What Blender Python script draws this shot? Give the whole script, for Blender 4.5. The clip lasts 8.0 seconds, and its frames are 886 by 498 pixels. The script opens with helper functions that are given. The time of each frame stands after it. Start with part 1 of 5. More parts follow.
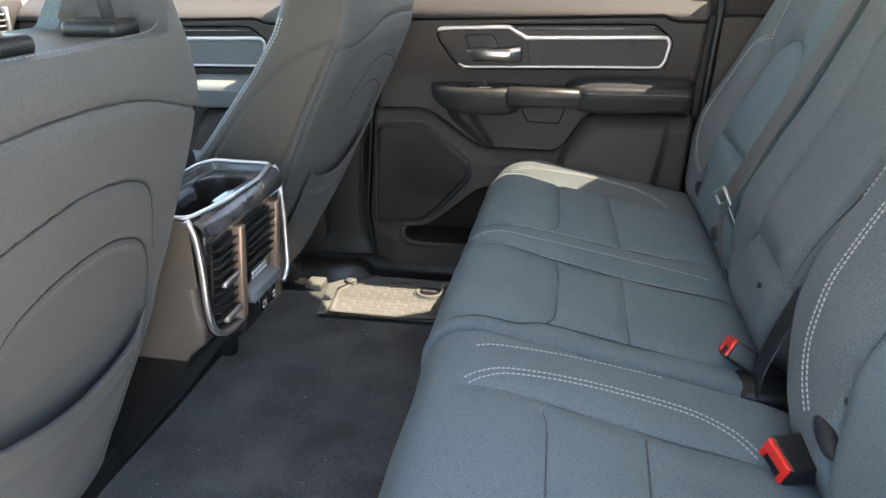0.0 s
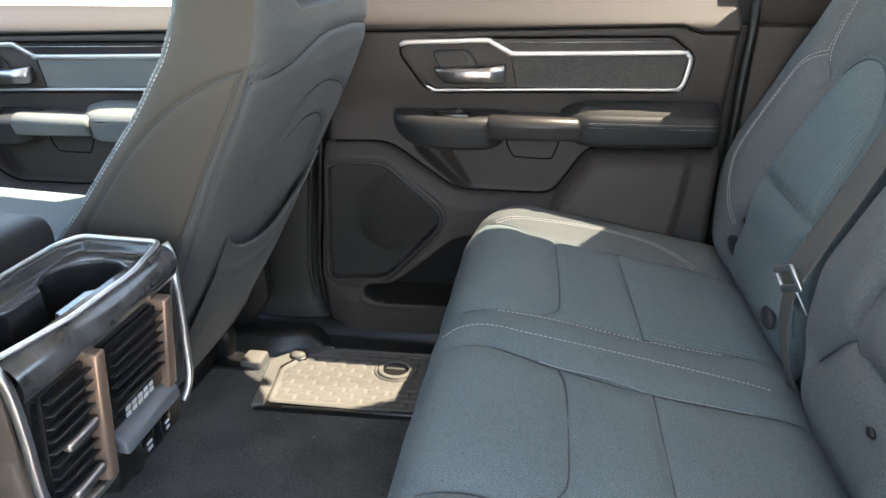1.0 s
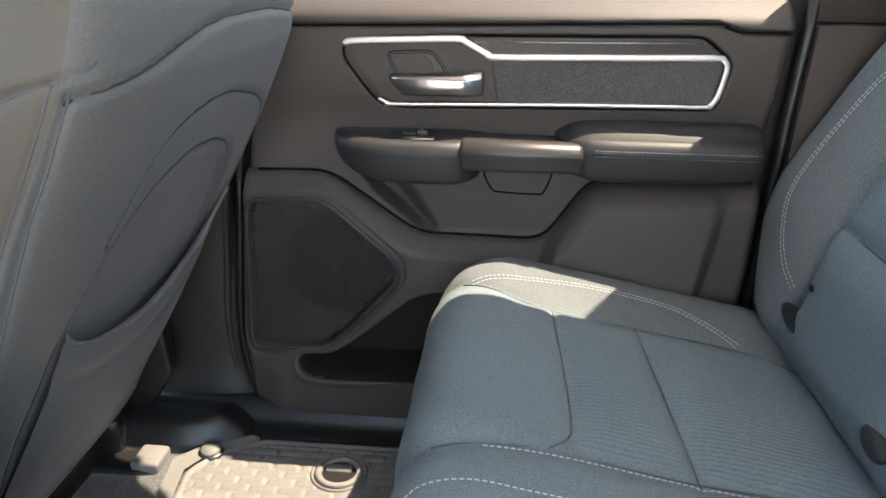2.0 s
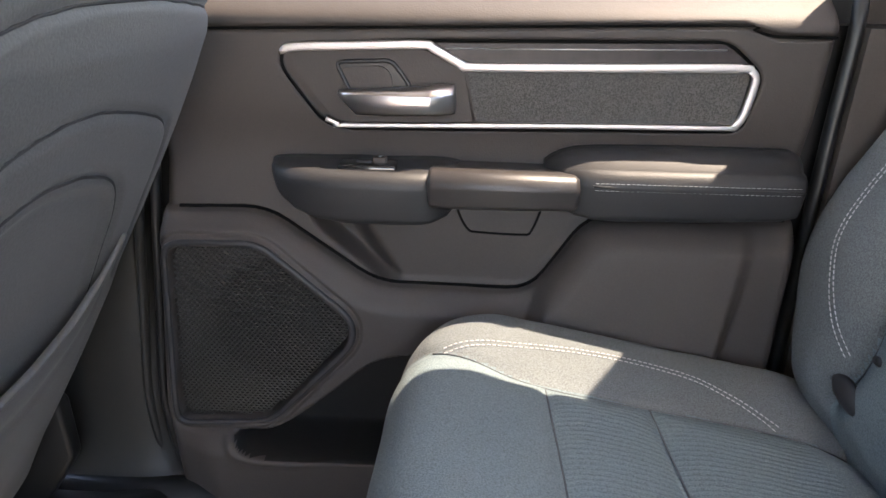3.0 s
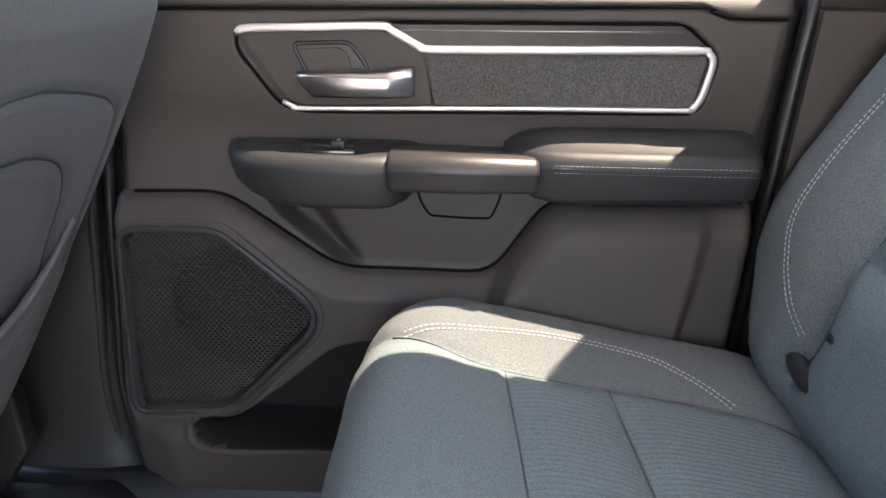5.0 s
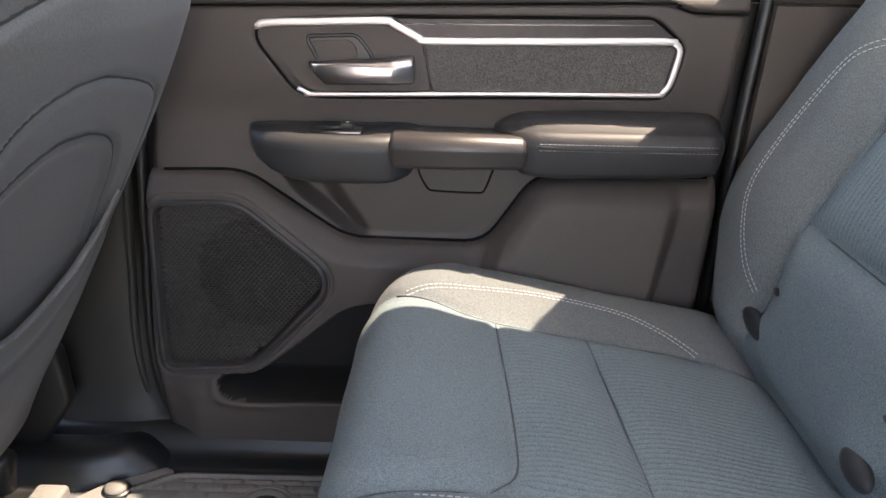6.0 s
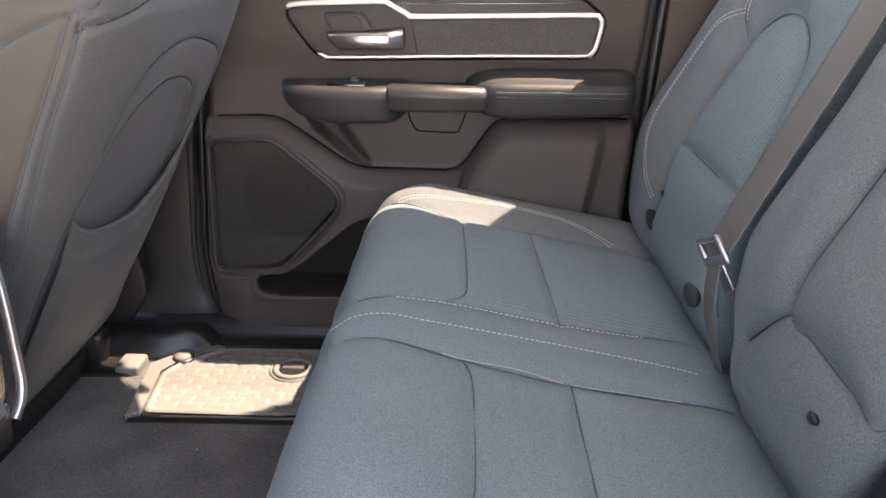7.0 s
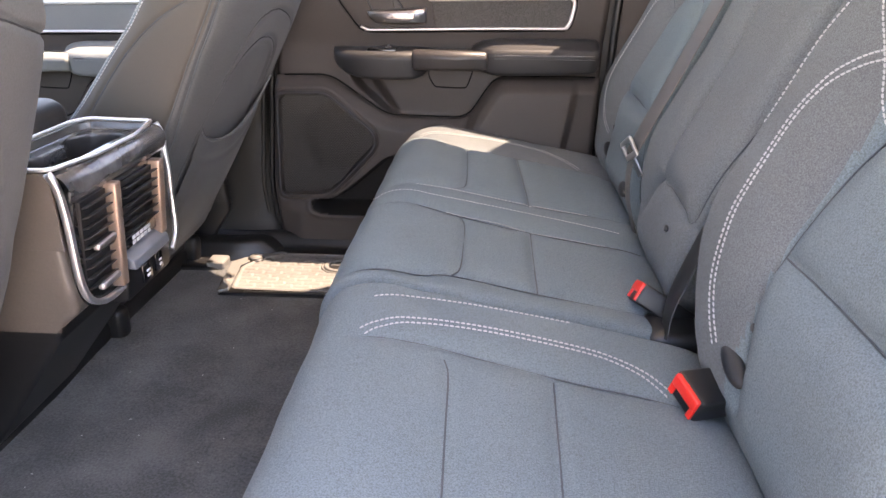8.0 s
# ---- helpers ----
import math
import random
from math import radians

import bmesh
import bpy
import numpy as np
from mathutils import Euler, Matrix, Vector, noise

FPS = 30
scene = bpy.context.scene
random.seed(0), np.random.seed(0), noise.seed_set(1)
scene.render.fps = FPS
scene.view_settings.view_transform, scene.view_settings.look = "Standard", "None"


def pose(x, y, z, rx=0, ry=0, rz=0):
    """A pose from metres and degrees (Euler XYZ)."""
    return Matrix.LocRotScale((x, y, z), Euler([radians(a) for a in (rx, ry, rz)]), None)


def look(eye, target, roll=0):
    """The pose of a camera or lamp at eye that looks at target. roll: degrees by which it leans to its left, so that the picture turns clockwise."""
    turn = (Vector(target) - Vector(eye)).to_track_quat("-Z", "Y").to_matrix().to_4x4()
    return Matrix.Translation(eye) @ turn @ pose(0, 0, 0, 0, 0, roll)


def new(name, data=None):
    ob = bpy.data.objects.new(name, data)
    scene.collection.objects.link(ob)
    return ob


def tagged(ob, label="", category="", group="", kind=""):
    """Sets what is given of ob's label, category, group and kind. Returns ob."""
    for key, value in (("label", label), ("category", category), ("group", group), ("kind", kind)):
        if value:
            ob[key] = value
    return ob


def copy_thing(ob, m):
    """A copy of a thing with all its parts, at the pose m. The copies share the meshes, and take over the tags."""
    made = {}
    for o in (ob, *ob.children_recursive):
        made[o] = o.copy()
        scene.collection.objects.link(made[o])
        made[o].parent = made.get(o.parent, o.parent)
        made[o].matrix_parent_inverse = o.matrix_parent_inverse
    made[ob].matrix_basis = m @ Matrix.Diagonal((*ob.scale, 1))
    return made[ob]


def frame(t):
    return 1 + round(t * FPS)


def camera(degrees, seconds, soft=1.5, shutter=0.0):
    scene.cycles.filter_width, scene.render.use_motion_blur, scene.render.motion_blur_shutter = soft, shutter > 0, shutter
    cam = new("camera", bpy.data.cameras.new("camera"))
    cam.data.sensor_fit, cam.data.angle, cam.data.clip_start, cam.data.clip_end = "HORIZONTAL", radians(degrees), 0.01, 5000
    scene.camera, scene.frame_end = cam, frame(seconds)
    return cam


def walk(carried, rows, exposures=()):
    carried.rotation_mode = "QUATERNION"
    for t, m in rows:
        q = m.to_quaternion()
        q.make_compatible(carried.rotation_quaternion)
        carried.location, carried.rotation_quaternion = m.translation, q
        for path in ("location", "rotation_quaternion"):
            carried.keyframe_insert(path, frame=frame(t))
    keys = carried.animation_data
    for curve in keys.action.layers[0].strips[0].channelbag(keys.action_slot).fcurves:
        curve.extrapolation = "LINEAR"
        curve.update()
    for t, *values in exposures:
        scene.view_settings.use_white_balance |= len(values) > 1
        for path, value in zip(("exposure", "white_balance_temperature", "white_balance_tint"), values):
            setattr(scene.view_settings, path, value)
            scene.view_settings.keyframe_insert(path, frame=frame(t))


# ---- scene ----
# The rear cabin of a crew-cab pickup truck. x runs to the rear, y across to the far door, z up; the carpet is at z = 0.01.
cam = camera(61.7, 8.0)
METRES, EYE, TILT, LEAN, TURN = 1.9, 0.80, -22.0, 0.0, 10.0
ROWS = [
    (0.0, 0.0, 0.0, 0.0, 0.0, -0.0, 0.0),
    (0.5, 0.0046, 0.0953, 0.0332, -0.78, -0.14, 0.8),
    (1.0, 0.0118, 0.1868, 0.0681, -1.66, 0.09, 0.9),
    (1.5, 0.006, 0.2794, 0.093, -3.35, 0.05, 0.88),
    (3.0, 0.0373, 0.478, 0.142, -6.47, 1.32, 1.56),
    (3.5, 0.0387, 0.4803, 0.1416, -7.14, 1.42, 1.73),
    (4.0, 0.0403, 0.481, 0.1411, -7.92, 1.13, 1.9),
    (4.5, 0.0432, 0.4823, 0.1392, -8.41, 0.75, 1.97),
    (6.0, 0.0359, 0.4246, 0.1217, -8.76, -0.03, 2.23),
    (6.5, 0.0263, 0.3499, 0.0993, -8.61, -0.29, 2.44),
    (7.0, 0.0335, 0.2512, 0.0581, -7.76, -0.6, 2.43),
    (7.5, 0.036, 0.1538, 0.0143, -6.86, -0.54, 2.27),
    (8.0, 0.0192, 0.0313, -0.0332, -5.78, -0.34, 1.84),
]
EXPOSURES = [(0.0, 3.6, 7350, 11), (1.5, 3.92, 7450, 12), (3.0, 4.16, 7500, 19), (4.5, 4.18, 7500, 19), (6.5, 4.19, 7900, 21), (8.0, 4.27, 8250, 28)]
walk(cam, [(t, pose(0, 0, EYE, TILT, LEAN, TURN) @ pose(METRES * x, METRES * y, METRES * z, 90 + pitch, roll, yaw)) for t, x, y, z, yaw, pitch, roll in ROWS], EXPOSURES)

# ---- light: a high sun from the far rear side, and the open sky ----
SUN = Vector((0.43, 0.225, 1.0)).normalized()
world = bpy.data.worlds.new("world")
scene.world = world
world.use_nodes = True
wn = world.node_tree.nodes
sky = wn.new("ShaderNodeTexSky")
sky.sky_type = "NISHITA"
sky.sun_disc = False
sky.sun_elevation = math.asin(SUN.z)
sky.sun_rotation = math.atan2(SUN.x, SUN.y)
world.node_tree.links.new(sky.outputs[0], wn["Background"].inputs[0])
wn["Background"].inputs[1].default_value = 0.15
sun_data = bpy.data.lights.new("sun", "SUN")
sun_data.energy = 3.8
sun_data.angle = radians(0.55)
sun_data.color = (1.0, 0.93, 0.82)
sun = new("sun", sun_data)
sun.matrix_world = look(SUN * 10, (0, 0, 0))


# ---- materials ----
def material(name, base, rough=0.6, metal=0.0, spread=0.12, scale=6.0, grain=350.0, bump=0.1, size=0.0006, spec=0.5, sheen=0.0, weave=0.0, coat=0.0, sharp=0.2, blotch=0.5):
    """Base colour varied at two scales, and a fine relief."""
    m = bpy.data.materials.new(name)
    m.use_nodes = True
    nt, nd = m.node_tree, m.node_tree.nodes
    b = nd["Principled BSDF"]
    b.inputs["Metallic"].default_value = metal
    b.inputs["Roughness"].default_value = rough
    b.inputs["Specular IOR Level"].default_value = spec
    b.inputs["Sheen Weight"].default_value = sheen
    b.inputs["Sheen Roughness"].default_value = 0.5
    b.inputs["Coat Weight"].default_value = coat
    b.inputs["Coat Roughness"].default_value = 0.08
    co = nd.new("ShaderNodeTexCoord")
    big = nd.new("ShaderNodeTexNoise")
    big.inputs["Scale"].default_value = scale
    big.inputs["Detail"].default_value = 4
    fine = nd.new("ShaderNodeTexNoise")
    fine.inputs["Scale"].default_value = grain
    fine.inputs["Detail"].default_value = 3
    for n in (big, fine):
        nt.links.new(co.outputs["Object"], n.inputs["Vector"])
    both = nd.new("ShaderNodeMath")
    both.operation = "MULTIPLY_ADD"
    both.inputs[1].default_value = blotch
    half = nd.new("ShaderNodeMath")
    half.operation = "MULTIPLY"
    half.inputs[1].default_value = 1 - blotch
    nt.links.new(fine.outputs["Fac"], half.inputs[0])
    nt.links.new(big.outputs["Fac"], both.inputs[0])
    nt.links.new(half.outputs[0], both.inputs[2])
    ramp = nd.new("ShaderNodeValToRGB")
    e = ramp.color_ramp.elements
    e[0].position, e[1].position = 0.5 - sharp, 0.5 + sharp
    e[0].color = (*[c * (1 - spread) for c in base], 1)
    e[1].color = (*[min(1, c * (1 + spread)) for c in base], 1)
    nt.links.new(both.outputs[0], ramp.inputs[0])
    nt.links.new(ramp.outputs[0], b.inputs["Base Color"])
    bm_ = nd.new("ShaderNodeBump")
    bm_.inputs["Strength"].default_value = bump
    bm_.inputs["Distance"].default_value = size
    nt.links.new(fine.outputs["Fac"], bm_.inputs["Height"])
    nt.links.new(bm_.outputs[0], b.inputs["Normal"])
    if weave:
        wave = nd.new("ShaderNodeTexWave")
        wave.bands_direction = "Y"
        wave.inputs["Scale"].default_value = weave
        wave.inputs["Distortion"].default_value = 1.2
        wave.inputs["Detail"].default_value = 2
        wave.inputs["Detail Scale"].default_value = 2.0
        nt.links.new(co.outputs["Object"], wave.inputs["Vector"])
        add = nd.new("ShaderNodeMath")
        add.operation = "MULTIPLY_ADD"
        add.inputs[1].default_value = 0.5
        nt.links.new(wave.outputs["Fac"], add.inputs[0])
        nt.links.new(fine.outputs["Fac"], add.inputs[2])
        nt.links.new(add.outputs[0], bm_.inputs["Height"])
        crest = nd.new("ShaderNodeMapRange")
        crest.inputs["From Min"].default_value = 0.72
        crest.inputs["To Max"].default_value = 0.5
        nt.links.new(wave.outputs["Fac"], crest.inputs["Value"])
        rib = nd.new("ShaderNodeMix")
        rib.data_type = "RGBA"
        rib.inputs["B"].default_value = (*[c * 1.38 for c in base], 1)
        nt.links.new(crest.outputs[0], rib.inputs["Factor"])
        nt.links.new(ramp.outputs[0], rib.inputs["A"])
        nt.links.new(rib.outputs["Result"], b.inputs["Base Color"])
    return m


FABRIC = material("seat_fabric", (0.130, 0.164, 0.175), 0.92, spread=0.24, scale=5, grain=660, bump=0.7, size=0.001, spec=0.12, sheen=0.03, sharp=0.13, blotch=0.15)
RIBBED = material("ribbed_fabric", (0.124, 0.159, 0.170), 0.92, spread=0.27, scale=5, grain=660, bump=0.8, size=0.001, spec=0.12, sheen=0.03, weave=44, sharp=0.13, blotch=0.15)
BOLSTER = material("bolster_fabric", (0.122, 0.134, 0.137), 0.92, spread=0.25, scale=5, grain=660, bump=0.7, size=0.001, spec=0.12, sheen=0.03, sharp=0.13, blotch=0.15)
VINYL = material("seat_vinyl", (0.050, 0.042, 0.033), 0.6, spread=0.1, grain=500, bump=0.25)
THREAD = material("light_grey_thread", (0.37, 0.37, 0.37), 0.8, spread=0.1, grain=900)
PLASTIC = material("charcoal_plastic", (0.050, 0.0418, 0.038), 0.58, spread=0.1, grain=420, bump=0.3, size=0.0007, spec=0.32)
DARKTRIM = material("dark_trim_plastic", (0.024, 0.0225, 0.020), 0.55, spread=0.12, grain=420, bump=0.25, size=0.0007, spec=0.35)
SOFT = material("soft_black_vinyl", (0.021, 0.021, 0.0225), 0.5, spread=0.1, grain=420, bump=0.3, size=0.0007, spec=0.4)
SEAM = material("seam_shadow_thread", (0.060, 0.069, 0.075), 0.95, spread=0.2, grain=500)
GRILLE = material("grille_plastic", (0.030, 0.028, 0.026), 0.38, spread=0.1)
# Near-black for cords that stand in for the shade inside panel gaps.
VOID = material("gap_shade", (0.004, 0.004, 0.004), 0.9, spread=0.1, spec=0.1)
BLACK = material("black_plastic", (0.0095, 0.0095, 0.010), 0.42, spread=0.15, grain=300, bump=0.1)
GLOSS = material("gloss_black", (0.012, 0.012, 0.013), 0.16, spread=0.3, scale=9, grain=40, bump=0.0, coat=0.4)
WOOD = material("dark_grained_applique", (0.018, 0.013, 0.014), 0.42, spread=0.75, scale=24, grain=90, bump=0.0, spec=0.35)
CHROME = material("satin_chrome", (0.56, 0.53, 0.52), 0.46, metal=1.0, spread=0.04, grain=200, bump=0.02)
BAR = material("pull_bar_plastic", (0.036, 0.032, 0.031), 0.4, spread=0.1, grain=420, bump=0.25, size=0.0007)
POLISHED = material("polished_chrome", (0.5, 0.475, 0.47), 0.28, metal=1.0, spread=0.03, grain=200, bump=0.0)
INSERT = material("door_insert_fabric", (0.078, 0.074, 0.070), 0.9, spread=0.4, scale=60, grain=560, bump=0.7, size=0.001, spec=0.2, blotch=0.1, sharp=0.14)
CARPET = material("carpet", (0.094, 0.098, 0.098), 0.97, spread=0.34, scale=9, grain=260, bump=0.9, size=0.002, spec=0.1, sheen=0.05, sharp=0.12)
RUBBER = material("rubber_mat", (0.150, 0.146, 0.136), 0.7, spread=0.15, scale=12, grain=200, bump=0.2)
RED = material("red_button", (0.75, 0.03, 0.02), 0.35, spread=0.05)
WEBBING = material("belt_webbing", (0.085, 0.078, 0.070), 0.6, spread=0.1, grain=700, bump=0.5, size=0.0006)
STEEL = material("steel", (0.42, 0.42, 0.43), 0.34, metal=1.0, spread=0.06)
HEADLINER = material("headliner", (0.76, 0.75, 0.72), 0.95, spread=0.05, grain=300, bump=0.3)
PAINT = material("body_paint", (0.25, 0.25, 0.26), 0.3, spread=0.03, bump=0.0, coat=0.6)
GROUND = material("concrete", (0.44, 0.40, 0.355), 0.9, spread=0.15, scale=0.6, grain=20, bump=0.3, size=0.004)
COPPER = material("brushed_trim", (0.36, 0.25, 0.19), 0.34, metal=0.6, spread=0.1, scale=20, grain=200, bump=0.05)
PALE = material("pale_grey_print", (0.6, 0.6, 0.6), 0.5, spread=0.05)


def glazing(name, tint):
    """A clear or smoked pane: it lets light straight through, tinted, and mirrors at a slant."""
    m = bpy.data.materials.new(name)
    m.use_nodes = True
    gt = m.node_tree
    gt.nodes.clear()
    g_out, g_tr, g_gl, g_mix, g_fr = (gt.nodes.new("ShaderNode" + k) for k in ("OutputMaterial", "BsdfTransparent", "BsdfGlossy", "MixShader", "LayerWeight"))
    steep, gain = gt.nodes.new("ShaderNodeMath"), gt.nodes.new("ShaderNodeMath")
    steep.operation, gain.operation = "POWER", "MULTIPLY_ADD"
    steep.inputs[1].default_value, gain.inputs[1].default_value, gain.inputs[2].default_value = 5.0, 0.96, 0.04
    g_gl.inputs["Roughness"].default_value = 0.0
    g_tr.inputs["Color"].default_value = (*tint, 1)
    gt.links.new(g_fr.outputs["Facing"], steep.inputs[0])
    gt.links.new(steep.outputs[0], gain.inputs[0])
    gt.links.new(gain.outputs[0], g_mix.inputs[0])
    gt.links.new(g_tr.outputs[0], g_mix.inputs[1])
    gt.links.new(g_gl.outputs[0], g_mix.inputs[2])
    gt.links.new(g_mix.outputs[0], g_out.inputs[0])
    return m


glass = glazing("window_glass", (0.70, 0.74, 0.71))
PRIVACY = glazing("smoked_glass", (0.30, 0.297, 0.287))


# ---- building tools ----
def mesh_of(name, verts, faces, mats, smooth=True, index=None):
    me = bpy.data.meshes.new(name)
    me.from_pydata([tuple(v) for v in verts], [], faces)
    for m in mats if isinstance(mats, (list, tuple)) else [mats]:
        me.materials.append(m)
    me.polygons.foreach_set("use_smooth", [smooth] * len(me.polygons))
    if index is not None:
        me.polygons.foreach_set("material_index", index)
    me.update()
    return me


def put(name, verts, faces, mats, parent=None, label="", smooth=True, index=None):
    ob = new(name, mesh_of(name, verts, faces, mats, smooth, index))
    ob.parent = parent
    return tagged(ob, label)


def part(name, bm, mat, parent=None, label="", smooth=True):
    bmesh.ops.recalc_face_normals(bm, faces=bm.faces)
    me = bpy.data.meshes.new(name)
    bm.to_mesh(me)
    bm.free()
    me.materials.append(mat)
    me.polygons.foreach_set("use_smooth", [smooth] * len(me.polygons))
    ob = new(name, me)
    ob.parent = parent
    return tagged(ob, label)


def thing(name, label, category, at=(0, 0, 0), group="", kind=""):
    ob = new(name)
    ob.location = at
    ob.empty_display_size = 0.05
    return tagged(ob, label, category, group, kind)


def grid_faces(nu, nv, wrap_u=False, wrap_v=False):
    f = []
    for i in range(nu if wrap_u else nu - 1):
        for j in range(nv if wrap_v else nv - 1):
            a, b = i * nv + j, i * nv + (j + 1) % nv
            c, d = ((i + 1) % nu) * nv + (j + 1) % nv, ((i + 1) % nu) * nv + j
            f.append((a, b, c, d))
    return f


def spline(pts, step):
    """Catmull-Rom through the points, at even steps."""
    p = np.array(pts, float)
    p = np.vstack([2 * p[0] - p[1], p, 2 * p[-1] - p[-2]])
    out = []
    for i in range(1, len(p) - 2):
        for t in np.linspace(0, 1, 24, endpoint=False):
            a, b, c, d = p[i - 1:i + 3]
            out.append(0.5 * (2 * b + (c - a) * t + (2 * a - 5 * b + 4 * c - d) * t * t + (3 * b - a - 3 * c + d) * t ** 3))
    out.append(p[-2])
    return even(np.array(out), step)


def even(q, step):
    q = np.array(q, float)
    s = np.concatenate([[0], np.cumsum(np.linalg.norm(np.diff(q, axis=0), axis=1))])
    n = max(2, int(round(s[-1] / step)) + 1)
    u = np.linspace(0, s[-1], n)
    return np.stack([np.interp(u, s, q[:, k]) for k in range(q.shape[1])], 1)


def far_from(P, line):
    """The distance of points P (n, 2) from a polyline."""
    line = np.array(line, float)
    best = np.full(len(P), 9.0)
    for a, b in zip(line[:-1], line[1:]):
        ab = b - a
        t = np.clip(((P - a) @ ab) / max(1e-12, ab @ ab), 0, 1)
        best = np.minimum(best, np.linalg.norm(P - (a + t[:, None] * ab), axis=1))
    return best


def inside(P, poly):
    """Signed distance to a closed polygon: positive inside."""
    poly = np.array(poly, float)
    d = far_from(P, np.vstack([poly, poly[:1]]))
    c = np.zeros(len(P), bool)
    for a, b in zip(poly, np.roll(poly, -1, 0)):
        cross = (a[1] > P[:, 1]) != (b[1] > P[:, 1])
        xs = a[0] + (P[:, 1] - a[1]) / (b[1] - a[1] + 1e-12) * (b[0] - a[0])
        c ^= cross & (P[:, 0] < xs)
    return np.where(c, d, -d)


def step(v, a, b):
    t = np.clip((v - a) / (b - a), 0, 1)
    return t * t * (3 - 2 * t)


def box(bm, x0, x1, y0, y1, z0, z1, bevel=0.0, m=None, segments=2):
    r = bmesh.ops.create_cube(bm, size=1)
    vs = r["verts"]
    bmesh.ops.transform(bm, verts=vs, matrix=Matrix.Translation(((x0 + x1) / 2, (y0 + y1) / 2, (z0 + z1) / 2)) @ Matrix.Diagonal((x1 - x0, y1 - y0, z1 - z0, 1)))
    if bevel:
        es = list({e for v in vs for e in v.link_edges})
        r = bmesh.ops.bevel(bm, geom=es, offset=bevel, segments=segments, affect="EDGES", profile=0.5)
        vs = list({v for f in r["faces"] for v in f.verts} | {v for v in vs if v.is_valid})
    if m is not None:
        bmesh.ops.transform(bm, verts=vs, matrix=m)


def prism(bm, poly, axis, a, b, bevel=0.0):
    """A polygon in the two other axes, drawn out along one axis from a to b."""
    def at(p, w):
        q = list(p)
        q.insert("xyz".index(axis), w)
        return q
    lo = [bm.verts.new(at(p, a)) for p in poly]
    hi = [bm.verts.new(at(p, b)) for p in poly]
    fs = [bm.faces.new(lo), bm.faces.new(hi[::-1])]
    n = len(poly)
    for i in range(n):
        fs.append(bm.faces.new((lo[i], hi[i], hi[(i + 1) % n], lo[(i + 1) % n])))
    if bevel:
        bmesh.ops.bevel(bm, geom=list({e for f in fs for e in f.edges}), offset=bevel, segments=2, affect="EDGES", profile=0.5)


def tube(name, pts, profile, mat, parent=None, label="", up=(0, 0, 1), closed=False, smooth=True, taper=None):
    """Sweeps a closed profile [(across, up), ...] along a line of points."""
    pts = np.array(pts, float)
    n, k = len(pts), len(profile)
    verts = []
    for i in range(n):
        if closed:
            t = pts[(i + 1) % n] - pts[i - 1]
        else:
            t = pts[min(i + 1, n - 1)] - pts[max(i - 1, 0)]
        t = Vector(t).normalized()
        side = t.cross(Vector(up)).normalized()
        top = side.cross(t).normalized()
        f = 1.0 if taper is None else taper[i]
        verts += [Vector(pts[i]) + side * a * f + top * b for a, b in profile]
    faces = grid_faces(n, k, wrap_u=closed, wrap_v=True)
    if not closed:
        faces += [tuple(range(k))[::-1], tuple((n - 1) * k + j for j in range(k))]
    ob = put(name, verts, faces, mat, parent, label, smooth)
    return ob


def oval(w, h, n=12, power=2.0):
    out = []
    for i in range(n):
        a = 2 * math.pi * i / n
        c, s = math.cos(a), math.sin(a)
        out.append((w / 2 * math.copysign(abs(c) ** (2 / power), c), h / 2 * math.copysign(abs(s) ** (2 / power), s)))
    return out


def cord(name, pts, radius, mat, parent, label=""):
    """A fine seam line laid along points."""
    return tube(name, pts, oval(radius * 2, radius * 2, 6), mat, parent, label, up=(0.31, 0.52, 0.79))


def stitches(name, rows, parent, long=0.0046, gap=0.0022, thick=0.0013, mat=THREAD):
    """Short raised threads along rows of ((place, normal), ...) sampled every millimetre or so."""
    verts, faces = [], []
    for row in rows:
        P = np.array([r[0] for r in row], float)
        N = np.array([r[1] for r in row], float)
        s = np.concatenate([[0], np.cumsum(np.linalg.norm(np.diff(P, axis=0), axis=1))])
        at = 0.0
        while at + long < s[-1]:
            a = np.array([np.interp(at, s, P[:, k]) for k in range(3)])
            b = np.array([np.interp(at + long, s, P[:, k]) for k in range(3)])
            nn = np.array([np.interp(at + long / 2, s, N[:, k]) for k in range(3)])
            nn /= np.linalg.norm(nn)
            t = (b - a) / np.linalg.norm(b - a)
            w = np.cross(t, nn) * thick / 2
            base = len(verts)
            for f, r, lift in ((0.0, 0.6, -0.0002), (0.2, 1.0, 0.0), (0.8, 1.0, 0.0), (1.0, 0.6, -0.0002)):
                c = a + (b - a) * f + nn * lift
                verts += [c - w * r - nn * 0.0004, c + nn * thick * 0.6 * r, c + w * r - nn * 0.0004]
            for i in range(3):
                o = base + 3 * i
                faces += [(o, o + 3, o + 4, o + 1), (o + 1, o + 4, o + 5, o + 2)]
            faces += [(base, base + 1, base + 2), (base + 11, base + 10, base + 9)]
            at += long + gap
    ob = put(name, verts, faces, mat, parent, "light grey contrast stitching")
    ob["kind"] = "stuff"
    return ob


def settle(ob, base):
    """Moves a thing's own origin to its base; the parts stay where they are."""
    ob.location = base
    for c in ob.children:
        c.matrix_parent_inverse = Matrix.Translation(base).inverted()
    return ob


